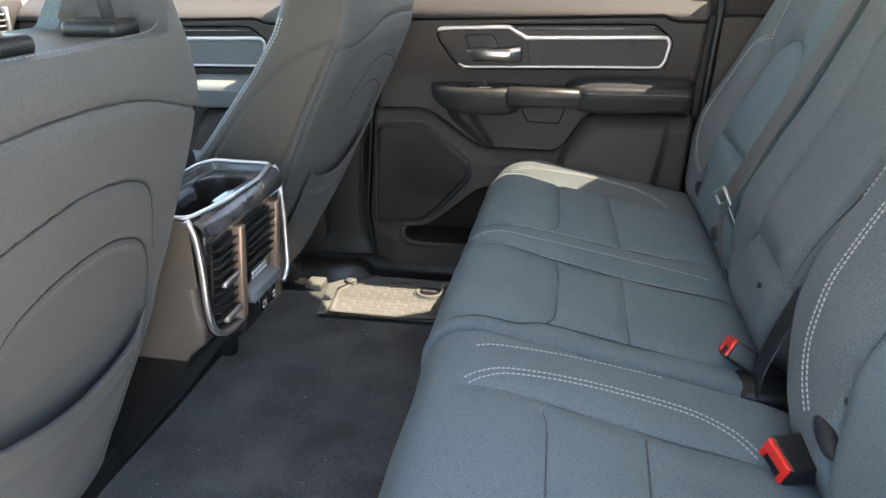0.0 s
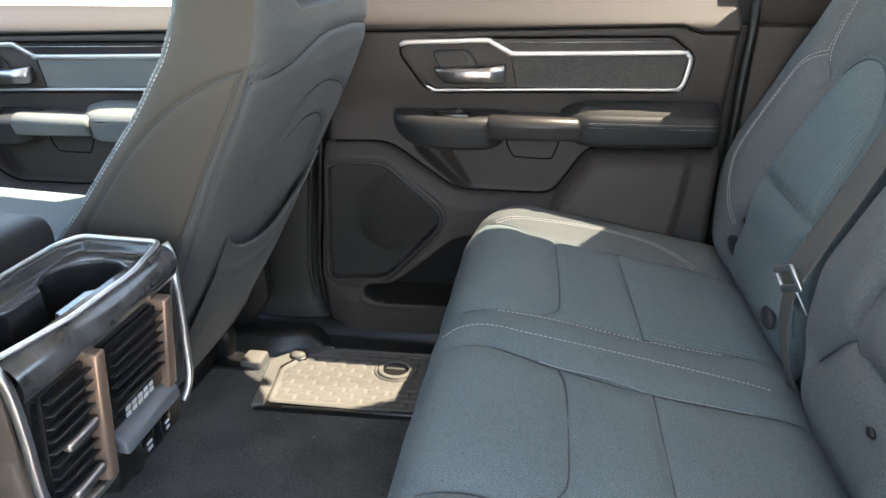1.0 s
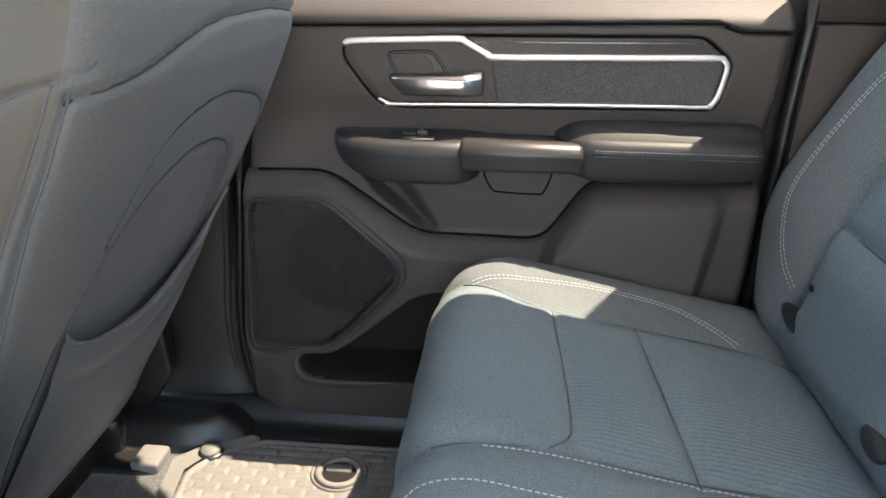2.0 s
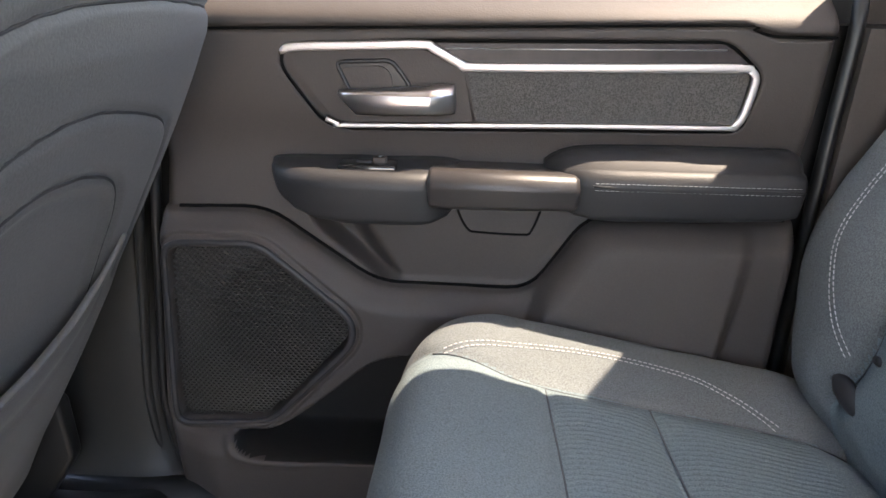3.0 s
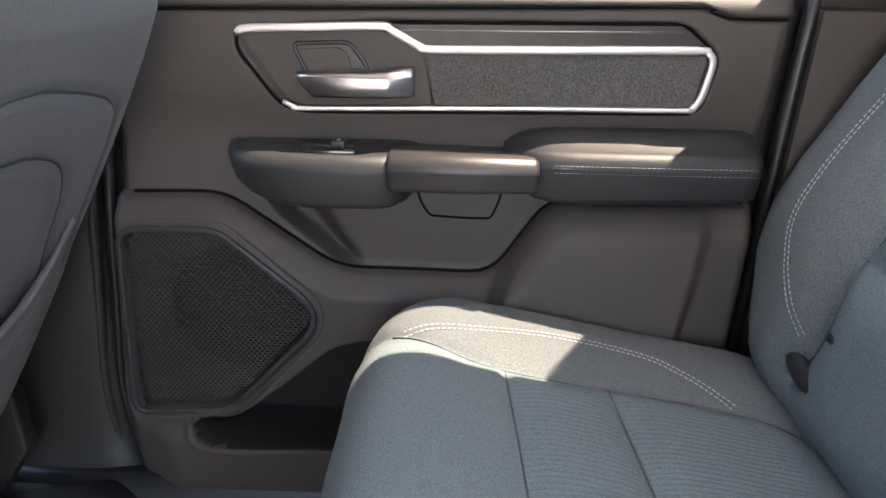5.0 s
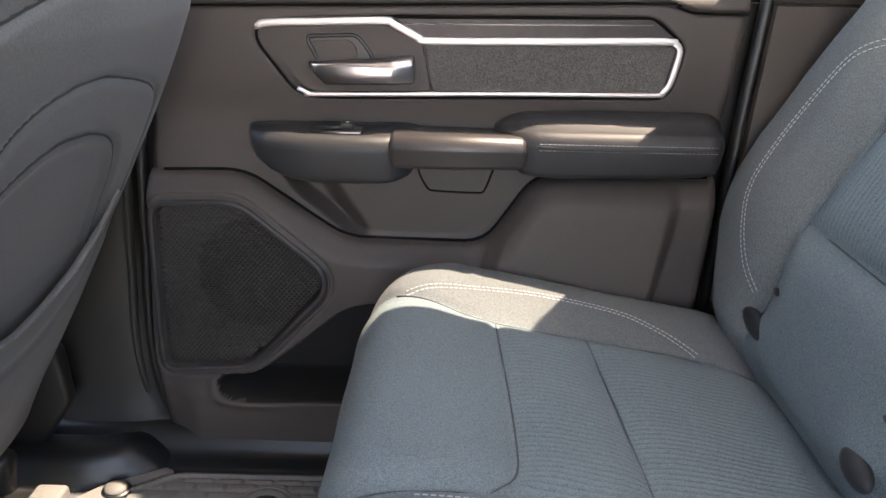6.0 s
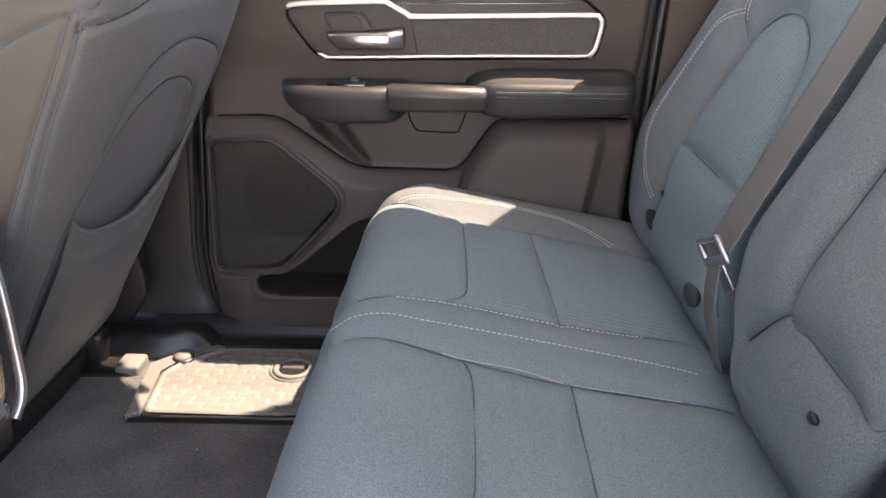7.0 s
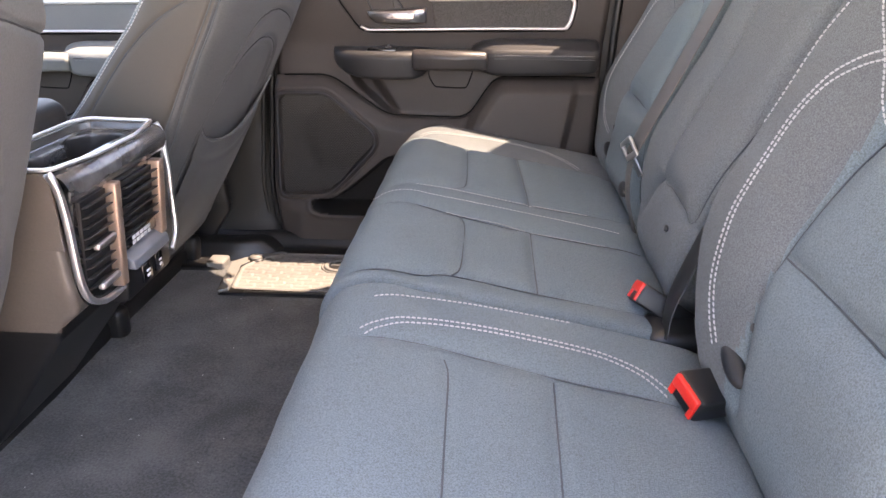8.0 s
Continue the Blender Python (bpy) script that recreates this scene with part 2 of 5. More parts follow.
# ---- the body shell ----
def shell():
    """Roof, pillars, sills, floor and bulkheads that close the cab; the near rear door stands open."""
    bm = bmesh.new()
    box(bm, -1.25, 0.63, 0.24, 1.698, 1.145, 1.185, 0.01)
    tagged(part("ceiling", bm, HEADLINER), "pale grey cloth headliner over the cab", "ceiling", kind="structure")
    bm = bmesh.new()
    # unseen; the stepped outline is drawn to shape the sun patches inside
    prism(bm, [(-1.22, 1.70), (-1.22, 1.80), (-0.10, 1.80), (-0.06, 1.722), (0.10, 1.722), (0.14, 1.745), (0.17, 1.765), (0.19, 1.777), (0.76, 1.777), (0.76, 1.70)], "z", 1.12, 1.19, 0.004)
    tagged(part("roof_rail", bm, PAINT), "unseen painted roof rail above the far doors, outlined to shape the sun patches", "roof rail", kind="structure")
    bm = bmesh.new()
    box(bm, -1.22, 0.76, 0.19, 0.238, 1.13, 1.19, 0.006)
    tagged(part("roof_rail", bm, PAINT), "painted roof rail above the near doors", "roof rail", kind="structure")
    bm = bmesh.new()
    box(bm, -1.25, 0.64, 0.22, 1.735, 1.194, 1.225, 0.01)
    tagged(part("roof", bm, PAINT), "painted steel cab roof", "roof", kind="structure")
    # far side, upper frame of the rear door and the pillars, leaning inwards to the roof
    def leaning(name, poly, label, mat=PLASTIC, y0=1.885, y1=1.80, z0=0.66, z1=1.14, thick=0.012):
        bm = bmesh.new()
        def at(x, z, d):
            return (x, y0 + (y1 - y0) * (z - z0) / (z1 - z0) + d, z)
        lo = [bm.verts.new(at(x, z, 0)) for x, z in poly]
        hi = [bm.verts.new(at(x, z, thick)) for x, z in poly]
        bm.faces.new(lo)
        bm.faces.new(hi[::-1])
        for i in range(len(poly)):
            j = (i + 1) % len(poly)
            bm.faces.new((lo[i], hi[i], hi[j], lo[j]))
        return tagged(part(name, bm, mat, smooth=False), label, "pillar trim", kind="structure")
    leaning("pillar_trim", [(0.330, 0.66), (0.78, 0.66), (0.78, 1.19), (0.398, 1.19), (0.350, 0.945)], "charcoal trim of the rear roof pillar")
    leaning("pillar_trim", [(0.225, 0.655), (0.335, 0.655), (0.336, 0.78), (0.285, 0.775), (0.245, 0.70)], "dark corner trim at the end of the window sill", mat=SOFT, y0=1.878, thick=0.006)
    # the upper outline, out of view, is drawn for the shadow it casts
    leaning("pillar_trim", [(-0.70, 0.66), (-0.55, 0.66), (-0.42, 0.82), (-0.335, 0.925), (-0.20, 1.005), (-0.148, 1.08), (-0.055, 1.17), (-0.04, 1.19), (-0.62, 1.19)], "charcoal trim of the middle roof pillar, upper outline set to shape sunlight")
    # rear wall with the back window's opening
    bm = bmesh.new()
    box(bm, 0.62, 0.68, 0.2, 1.86, -0.02, 0.80)
    box(bm, 0.62, 0.68, 0.2, 0.36, 0.80, 1.14)
    box(bm, 0.62, 0.68, 1.68, 1.84, 0.80, 1.14)
    tagged(part("wall_rear", bm, PLASTIC, smooth=False), "dark rear wall of the cab below the back window", "wall", kind="structure")
    # rear quarter trim beside the bench
    bm = bmesh.new()
    prism(bm, [(0.297, -0.02), (0.297, 0.30), (0.315, 0.66), (0.66, 0.66), (0.66, -0.02)], "y", 1.792, 1.86)
    tagged(part("wall_quarter", bm, PLASTIC, smooth=False), "charcoal quarter trim behind the rear door", "trim", kind="structure")
    # rubber seal beside the door
    tube("door_seal", spline([(0.290, 1.808, -0.02), (0.289, 1.806, 0.24), (0.299, 1.806, 0.52), (0.309, 1.812, 0.66), (0.314, 1.83, 0.70)], 0.02), oval(0.016, 0.02, 10), BLACK, None, "", up=(0, 1, 0))
    tagged(bpy.data.objects["door_seal"], "black rubber seal beside the rear door", "seal", kind="structure")
    bm = bmesh.new()
    box(bm, -0.75, 0.70, 1.84, 1.90, -0.06, 0.66)
    tagged(part("wall_far", bm, BLACK, smooth=False), "black outer skin behind the far door panels", "wall", kind="structure")
    bm = bmesh.new()
    prism(bm, [(-0.62, -0.05), (-0.57, 1.14), (-0.47, 1.14), (-0.52, -0.05)], "y", 0.12, 0.18)
    tagged(part("pillar_trim", bm, PLASTIC, smooth=False), "charcoal trim of the near middle pillar", "pillar trim", kind="structure")
    bm = bmesh.new()
    prism(bm, [(0.29, -0.02), (0.30, 0.40), (0.325, 0.66), (0.36, 0.95), (0.40, 1.14), (0.68, 1.14), (0.68, -0.02)], "y", 0.12, 0.20)
    tagged(part("wall_quarter", bm, PLASTIC, smooth=False), "charcoal quarter trim beside the near door opening", "trim", kind="structure")
    bm = bmesh.new()
    box(bm, -1.95, -1.85, 0.14, 1.90, -0.06, 0.70)
    tagged(part("wall_front", bm, BLACK, smooth=False), "black bulkhead under the windscreen", "wall", kind="structure")
    # unseen near front side ahead of the opening, added to cut light on the backrests
    bm = bmesh.new()
    box(bm, -1.86, -0.56, 0.10, 0.16, -0.06, 0.62)
    prism(bm, [(-1.86, 0.62), (-1.76, 0.62), (-1.16, 1.14), (-1.26, 1.14)], "y", 0.10, 0.16)
    tagged(part("wall_near", bm, PLASTIC, smooth=False), "unseen charcoal wall added on the near front side to cut light", "wall", kind="structure")
    # the near rear door, swung open ahead of the opening
    bm = bmesh.new()
    sw = Matrix.Translation((-0.56, 0.13, 0)) @ Matrix.Rotation(radians(-84), 4, "Z")
    box(bm, 0.0, 0.84, -0.10, 0.0, -0.12, 0.66, 0.02, m=sw)
    box(bm, 0.0, 0.05, -0.07, -0.03, 0.66, 1.15, 0.0, m=sw)
    box(bm, 0.80, 0.84, -0.07, -0.03, 0.66, 1.15, 0.0, m=sw)
    box(bm, 0.05, 0.80, -0.07, -0.03, 1.10, 1.15, 0.0, m=sw)
    tagged(part("door_open", bm, PLASTIC, smooth=False), "near rear door standing open", "car door", kind="structure")
    bm = bmesh.new()
    box(bm, 0.05, 0.80, -0.052, -0.048, 0.66, 1.10, m=sw)
    tagged(part("window_5", bm, PRIVACY, smooth=False), "smoked window of the open door", "window", kind="structure")
    # outside ground
    bm = bmesh.new()
    bmesh.ops.create_grid(bm, x_segments=1, y_segments=1, size=600)
    bmesh.ops.translate(bm, verts=bm.verts, vec=(0, 0, -0.62))
    tagged(part("ground", bm, GROUND), "pale sunlit concrete lot around the truck", "ground", kind="structure")
    # window panes
    def pane(name, corners, label, mat=glass):
        bm = bmesh.new()
        vs = [bm.verts.new(c) for c in corners]
        for k in range(0, len(vs) - 2, 2):
            bm.faces.new((vs[k], vs[k + 1], vs[k + 3], vs[k + 2]))
        tagged(part(name, bm, mat, smooth=False), label, "window", kind="structure")
    # the top strip up to the roof is added to tint sun passing there
    pane("window_1", [(-0.62, 1.892, 0.64), (0.60, 1.892, 0.64), (-0.46, 1.812, 1.16), (0.66, 1.812, 1.16), (-0.46, 1.734, 1.226), (0.66, 1.734, 1.226)], "smoked far rear door window", PRIVACY)
    pane("window_2", [(-1.55, 1.892, 0.62), (-0.68, 1.892, 0.62), (-1.2, 1.806, 1.195), (-0.62, 1.806, 1.195)], "clear far front door window")
    pane("window_3", [(0.66, 0.36, 0.80), (0.66, 1.68, 0.80), (0.638, 0.36, 1.19), (0.638, 1.68, 1.19)], "clear back window")
    pane("window_4", [(-1.9, 0.2, 0.70), (-1.9, 1.86, 0.70), (-1.24, 0.24, 1.17), (-1.24, 1.80, 1.17)], "clear windscreen")
    pane("window_6", [(-1.75, 0.13, 0.62), (-0.60, 0.13, 0.62), (-1.17, 0.20, 1.135), (-0.57, 0.20, 1.135)], "unseen clear pane above the added near front wall")



shell()


def floor_and_sills():
    # carpet, gently uneven
    xs, ys = np.linspace(-0.70, 0.62, 110), np.linspace(0.20, 1.71, 120)
    verts = []
    for x in xs:
        for y in ys:
            z = 0.008 + 0.004 * noise.noise((x * 5, y * 5, 0)) + 0.0015 * noise.noise((x * 22, y * 22, 3))
            verts.append((x, y, z))
    tagged(put("floor", verts, [f[::-1] for f in grid_faces(len(xs), len(ys))], CARPET), "dark grey cut-pile carpet with light lint", "floor", kind="structure")
    bm = bmesh.new()
    box(bm, -1.86, -0.69, 0.20, 1.80, -0.02, 0.002)
    tagged(part("floor_front", bm, CARPET, smooth=False), "dark carpet under the front seats", "floor", kind="structure")
    bm = bmesh.new()
    box(bm, -0.80, 0.64, 0.16, 1.84, -0.10, -0.03)
    tagged(part("floor_pan", bm, BLACK, smooth=False), "black floor pan below the carpet", "floor", kind="structure")
    # far sill with its rounded scuff plate
    prof = [(1.70, -0.02), (1.70, 0.008), (1.715, 0.014), (1.735, 0.018), (1.745, 0.034), (1.757, 0.046), (1.775, 0.046), (1.79, 0.036), (1.82, 0.026), (1.85, 0.02), (1.85, -0.02)]
    prof = np.vstack([spline(prof[:], 0.006)])
    xs = np.linspace(-1.7, 0.3, 80)
    verts = [(x, y, z) for x in xs for y, z in prof]
    tagged(put("sill", verts, grid_faces(len(xs), len(prof)), BLACK), "black plastic sill trim along the far doors", "sill", kind="structure")
    # moulding at the pillar's foot, with a rounded ridge and a black well before it
    prof = spline([(1.595, 0.0), (1.60, 0.0135), (1.63, 0.0135), (1.652, 0.015), (1.662, 0.034), (1.672, 0.050), (1.69, 0.056), (1.715, 0.052), (1.74, 0.040), (1.76, 0.02)], 0.004)
    xs = np.linspace(-0.80, -0.44, 60)
    verts = [(x, y + 0.03 * float(step(x, -0.60, -0.46)), z * (1 - float(step(x, -0.54, -0.45))) - 0.012 * float(step(x, -0.62, -0.58)) * (y < 1.655)) for x in xs for y, z in prof]
    tagged(put("sill_moulding", verts, grid_faces(len(xs), len(prof)), BLACK), "black moulded ridge at the foot of the middle pillar", "sill", kind="structure")
    # near sill
    bm = bmesh.new()
    box(bm, -1.7, 0.6, 0.12, 0.22, -0.05, 0.03, 0.012)
    tagged(part("sill", bm, BLACK), "black plastic sill trim at the open door", "sill", kind="structure")
    # lower trim of the middle pillar, flaring out at its foot
    zs = np.linspace(0.02, 0.68, 60)
    verts, n = [], 24
    for z in zs:
        f = math.exp(-(z - 0.02) / 0.03)
        x0, x1 = -0.70 - 0.03 * f + 0.02 * z, -0.517 + 0.06 * f
        for i in range(n):
            a = math.pi * i / (n - 1)
            c = math.cos(a)
            x = (x0 + x1) / 2 - (x1 - x0) / 2 * math.copysign(abs(c) ** 0.6, c)
            verts.append((x, 1.83 - (0.045 + 0.05 * f) * abs(math.sin(a)) ** 0.5 + 0.06 * max(0, z - 0.45), z))
    tagged(put("pillar_lower_trim", verts, [f[::-1] for f in grid_faces(len(zs), n)], DARKTRIM), "charcoal plastic lower trim of the middle pillar", "pillar trim", kind="structure")
    # step up to the front floor
    bm = bmesh.new()
    box(bm, -0.80, -0.692, 0.20, 1.70, -0.02, 0.05, 0.012)
    tagged(part("floor_step", bm, BLACK), "black step between rear and front floor", "floor", kind="structure")


floor_and_sills()

# ---- doors ----
DOOR_Y = 1.80
# Near-black that puts the pocket's inner shade into the colour.
POCKETSHADE = material("pocket_shade_black", (0.015, 0.014, 0.013), 0.75, spread=0.15, grain=300, bump=0.1, spec=0.2)


def rounded(poly, r, n=4):
    """A polygon with its corners cut round."""
    out = []
    k = len(poly)
    for i in range(k):
        p, a, b = (np.array(poly[j % k], float) for j in (i, i - 1, i + 1))
        ra = min(r, 0.45 * np.linalg.norm(a - p))
        rb = min(r, 0.45 * np.linalg.norm(b - p))
        A, B = p + (a - p) / np.linalg.norm(a - p) * ra, p + (b - p) / np.linalg.norm(b - p) * rb
        for t in np.linspace(0, 1, n + 1):
            out.append(tuple((1 - t) ** 2 * A + 2 * t * (1 - t) * p + t * t * B))
    return out


SPEAKER = rounded([(-0.480, 0.395), (-0.362, 0.398), (-0.250, 0.302), (-0.249, 0.268), (-0.362, 0.148), (-0.484, 0.139), (-0.489, 0.160)], 0.022)
LOWER = rounded([(-0.62, -0.12), (-0.62, 0.428), (-0.356, 0.434), (-0.222, 0.341), (-0.030, 0.339), (0.034, 0.437), (0.36, 0.438), (0.36, -0.12)], 0.03)
BEZEL = rounded([(-0.332, 0.605), (-0.327, 0.628), (-0.162, 0.637), (0.172, 0.642), (0.214, 0.607), (0.199, 0.543), (-0.255, 0.534), (-0.284, 0.541)], 0.015)
POCKET = rounded([(-0.412, 0.134), (-0.408, 0.112), (-0.385, 0.102), (-0.05, 0.102), (-0.05, 0.26), (-0.185, 0.253), (-0.225, 0.243), (-0.285, 0.190), (-0.335, 0.150), (-0.362, 0.136)], 0.02)
HOLLOW = rounded([(-0.33, 0.475), (-0.30, 0.410), (-0.220, 0.343), (-0.032, 0.341), (0.028, 0.432), (0.032, 0.475)], 0.02)
PANEL = rounded([(0.045, 0.440), (0.222, 0.443), (0.212, 0.36), (0.196, 0.27), (0.15, 0.20), (-0.06, 0.20), (-0.015, 0.355)], 0.02)


def belt(x):
    return np.interp(x, [-0.5, -0.42, 0.185, 0.222, 0.3], [0.644, 0.645, 0.660, 0.649, 0.649])


def door():
    d = thing("rear_door", "charcoal plastic door panel with chrome-edged insert and armrest", "car door")
    nx, nz = 380, 350
    U, Z = np.meshgrid(np.linspace(0, 1, nx), np.linspace(-0.045, 0.705, nz), indexing="ij")
    xl = np.interp(Z, [-0.045, -0.018, 0.0, 0.05, 0.16, 0.43, 0.71], [-0.430, -0.462, -0.480, -0.497, -0.507, -0.488, -0.478])
    xr = np.interp(Z, [-0.045, 0.245, 0.52, 0.65, 0.71], [0.262, 0.270, 0.281, 0.290, 0.293])
    X = xl + (xr - xl) * U
    P = np.stack([X.ravel(), Z.ravel()], 1)
    x, z = P[:, 0], P[:, 1]
    h = np.zeros(len(P))
    low = inside(P, LOWER)
    h += 0.006 * step(low, -0.0015, 0.0015) + 0.010 * np.sqrt(np.clip(1 - (1 - np.clip(low / 0.012, 0, 1)) ** 2, 0, 1)) + 0.016 * step(low, 0.0, 0.035)
    h += (0.004 + 0.034 * np.clip((0.445 - z) / 0.26, 0, 1)) * step(inside(P, PANEL), -0.010, 0.012)
    h -= 0.009 * step(inside(P, BEZEL), -0.003, 0.001)
    hol = inside(P, HOLLOW)
    h -= 0.003 * step(hol, -0.002, 0.010) + 0.030 * step(hol, 0.0, 0.014) * (1 - step(x + 0.62 * (z - 0.41), -0.262, -0.222))
    spk = inside(P, SPEAKER)
    h += 0.005 * np.exp(-((spk - 0.004) / 0.005) ** 2)
    h -= 0.030 * step(spk, 0.003, 0.007) + 0.004 * np.exp(-((spk + 0.009) / 0.0022) ** 2)
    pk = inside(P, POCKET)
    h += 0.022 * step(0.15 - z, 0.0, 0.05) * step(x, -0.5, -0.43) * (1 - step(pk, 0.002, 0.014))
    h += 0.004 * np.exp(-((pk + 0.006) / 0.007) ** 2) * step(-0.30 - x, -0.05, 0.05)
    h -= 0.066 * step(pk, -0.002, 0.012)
    up = z - belt(x)
    h += 0.004 * step(up, 0.0, 0.004) - 0.006 * np.exp(-(up / 0.0025) ** 2)
    h -= 0.075 * step(z, 0.655, 0.72)
    h -= 0.012 * np.exp(-((z - 0.50) / 0.05) ** 2)
    edge = np.minimum(x - xl.ravel(), xr.ravel() - x)
    edge = np.minimum(edge, z + 0.045)
    h -= 0.022 * (1 - np.sqrt(np.clip(1 - (1 - np.clip(edge / 0.016, 0, 1)) ** 2, 0, 1)))
    verts = np.stack([x, DOOR_Y - h, z], 1)
    fs = grid_faces(nx, nz)
    # faces inside the pocket get the darker colour as painted shade
    put("door_panel", verts, fs, [PLASTIC, POCKETSHADE], d, index=(pk[[f[0] for f in fs]] > -0.001).astype(int).tolist())
    # dark cords along flap, belt, insert and lower panel: painted gap shade
    for name, line in (("flap_line", [(-0.123, 0.452), (-0.122, 0.435), (-0.110, 0.414), (-0.098, 0.4105), (-0.044, 0.409), (-0.033, 0.413), (-0.022, 0.442), (-0.021, 0.452)]), ("belt_line", [(-0.47, 0.6445), (-0.42, 0.645), (-0.1, 0.6528), (0.178, 0.6598), (0.195, 0.656), (0.212, 0.6505), (0.228, 0.649), (0.286, 0.649)])):
        cord(name, [(a, DOOR_Y + (0.012 * math.exp(-((b - 0.5) / 0.05) ** 2) - 0.0003 + 0.003 if name == "flap_line" else 0.0005), b) for a, b in spline(line, 0.004)], 0.0014, VOID, d)
    ring = even(BEZEL + BEZEL[:1], 0.005)[:-1]
    tube("insert_gap", [(a, DOOR_Y + 0.0035, b) for a, b in ring], oval(0.0036, 0.0036, 6), VOID, d, up=(0, 1, 0), closed=True)
    lip = [(a, b) for a, b in even(LOWER, 0.004) if -0.47 < a < 0.268 and b > 0.33]
    tube("panel_gap", [(a, DOOR_Y - 0.002 + 0.012 * math.exp(-((b - 0.5) / 0.05) ** 2), b + 0.001) for a, b in lip], oval(0.0056, 0.0040, 8), VOID, d, up=(0, 1, 0))
    # chrome line round the insert
    line = spline([(-0.325, 0.619), (-0.318, 0.626), (-0.24, 0.6295), (-0.166, 0.632), (-0.155, 0.628), (-0.122, 0.611), (-0.110, 0.6085), (0.04, 0.611), (0.185, 0.614), (0.200, 0.611), (0.206, 0.602), (0.203, 0.58), (0.198, 0.560), (0.190, 0.550), (0.175, 0.547), (0.0, 0.5445), (-0.25, 0.5385), (-0.265, 0.5395), (-0.280, 0.546)], 0.004)
    tube("bezel", [(a, DOOR_Y + 0.0035, b) for a, b in line], oval(0.0105, 0.011, 16, 5), CHROME, d, "satin chrome trim line", up=(0, 1, 0), taper=[0.6 + 0.4 * float(step(b, 0.546, 0.565)) if a < 0.19 else 0.85 for a, b in line])
    # the insert's panels
    def plate(name, poly, y, thick, mat, label="", r=0.004):
        bm = bmesh.new()
        prism(bm, rounded(poly, r, 3), "y", y, y + thick)
        return part(name, bm, mat, d, label, smooth=False)
    plate("insert", [(-0.116, 0.606), (0.193, 0.611), (0.200, 0.602), (0.190, 0.551), (-0.105, 0.546)], DOOR_Y + 0.003, 0.006, INSERT, "dark grey woven cloth insert")
    plate("applique", [(-0.152, 0.634), (0.168, 0.640), (0.199, 0.617), (-0.116, 0.613)], DOOR_Y + 0.001, 0.006, WOOD, "dark grained glossy applique")
    tube("applique_line", [(-0.142, DOOR_Y + 0.0005, 0.6285), (0.0, DOOR_Y + 0.0005, 0.6305), (0.17, DOOR_Y + 0.0005, 0.6335)], oval(0.0014, 0.0014, 6), CHROME, d, "thin bright pinstripe", up=(0, 1, 0))
    plate("handle_surround", [(-0.322, 0.612), (-0.314, 0.622), (-0.168, 0.628), (-0.120, 0.606), (-0.108, 0.546), (-0.256, 0.542), (-0.274, 0.548)], DOOR_Y + 0.004, 0.005, PLASTIC, r=0.006)
    # handle cup, its back plate and lever
    bm = bmesh.new()
    prism(bm, rounded([(-0.266, 0.609), (-0.203, 0.612), (-0.183, 0.586), (-0.183, 0.572), (-0.244, 0.572)], 0.008), "y", DOOR_Y + 0.0015, DOOR_Y + 0.006)
    cup = part("handle_cup", bm, BLACK, d, smooth=False)
    bm = bmesh.new()
    prism(bm, rounded([(-0.260, 0.605), (-0.212, 0.608), (-0.202, 0.598), (-0.201, 0.576), (-0.243, 0.576)], 0.006), "y", DOOR_Y - 0.001, DOOR_Y + 0.004, 0.001)
    part("cup_plate", bm, PLASTIC, cup, smooth=False)
    tube("cup_rim", [(a, DOOR_Y + 0.0015, b) for a, b in even(rounded([(-0.267, 0.611), (-0.202, 0.614), (-0.181, 0.586), (-0.181, 0.569), (-0.246, 0.569)], 0.009) + [rounded([(-0.267, 0.611), (-0.202, 0.614), (-0.181, 0.586), (-0.181, 0.569), (-0.246, 0.569)], 0.009)[0]], 0.003)[:-1]], oval(0.005, 0.005, 8), BLACK, cup, up=(0, 1, 0), closed=True)
    # lever: x, lower front, upper front, top ridge, depth
    secs = [(-0.263, 0.5765, 0.579, 0.580, 0.006), (-0.256, 0.569, 0.579, 0.5805, 0.016), (-0.240, 0.5555, 0.579, 0.582, 0.024), (-0.20, 0.556, 0.579, 0.584, 0.027), (-0.158, 0.557, 0.5785, 0.587, 0.028), (-0.155, 0.557, 0.5785, 0.5885, 0.0275), (-0.132, 0.557, 0.581, 0.590, 0.018), (-0.128, 0.559, 0.580, 0.588, 0.012)]
    verts = []
    for sx, zb, zt, zr, sd in secs:
        y = DOOR_Y - 0.002
        verts += [(sx, y, zr), (sx, y - sd * 0.45, zr), (sx, y - sd * 0.96, zt + 0.001), (sx, y - sd, zt - 0.0015), (sx, y - sd * 0.98, zb + 0.003), (sx, y - sd * 0.88, zb), (sx, y, zb + 0.002)]
    n = 7
    bm = bmesh.new()
    vv = [bm.verts.new(v) for v in verts]
    for q in grid_faces(len(secs), n, wrap_v=True) + [tuple(range(n)), tuple((len(secs) - 1) * n + k for k in range(n))[::-1]]:
        bm.faces.new([vv[k] for k in q])
    bmesh.ops.bevel(bm, geom=[e for e in bm.edges if e.is_manifold and e.calc_face_angle(0) > 0.6], offset=0.0012, segments=2, affect="EDGES", profile=0.5)
    part("handle", bm, POLISHED, d, "satin chrome door pull lever")
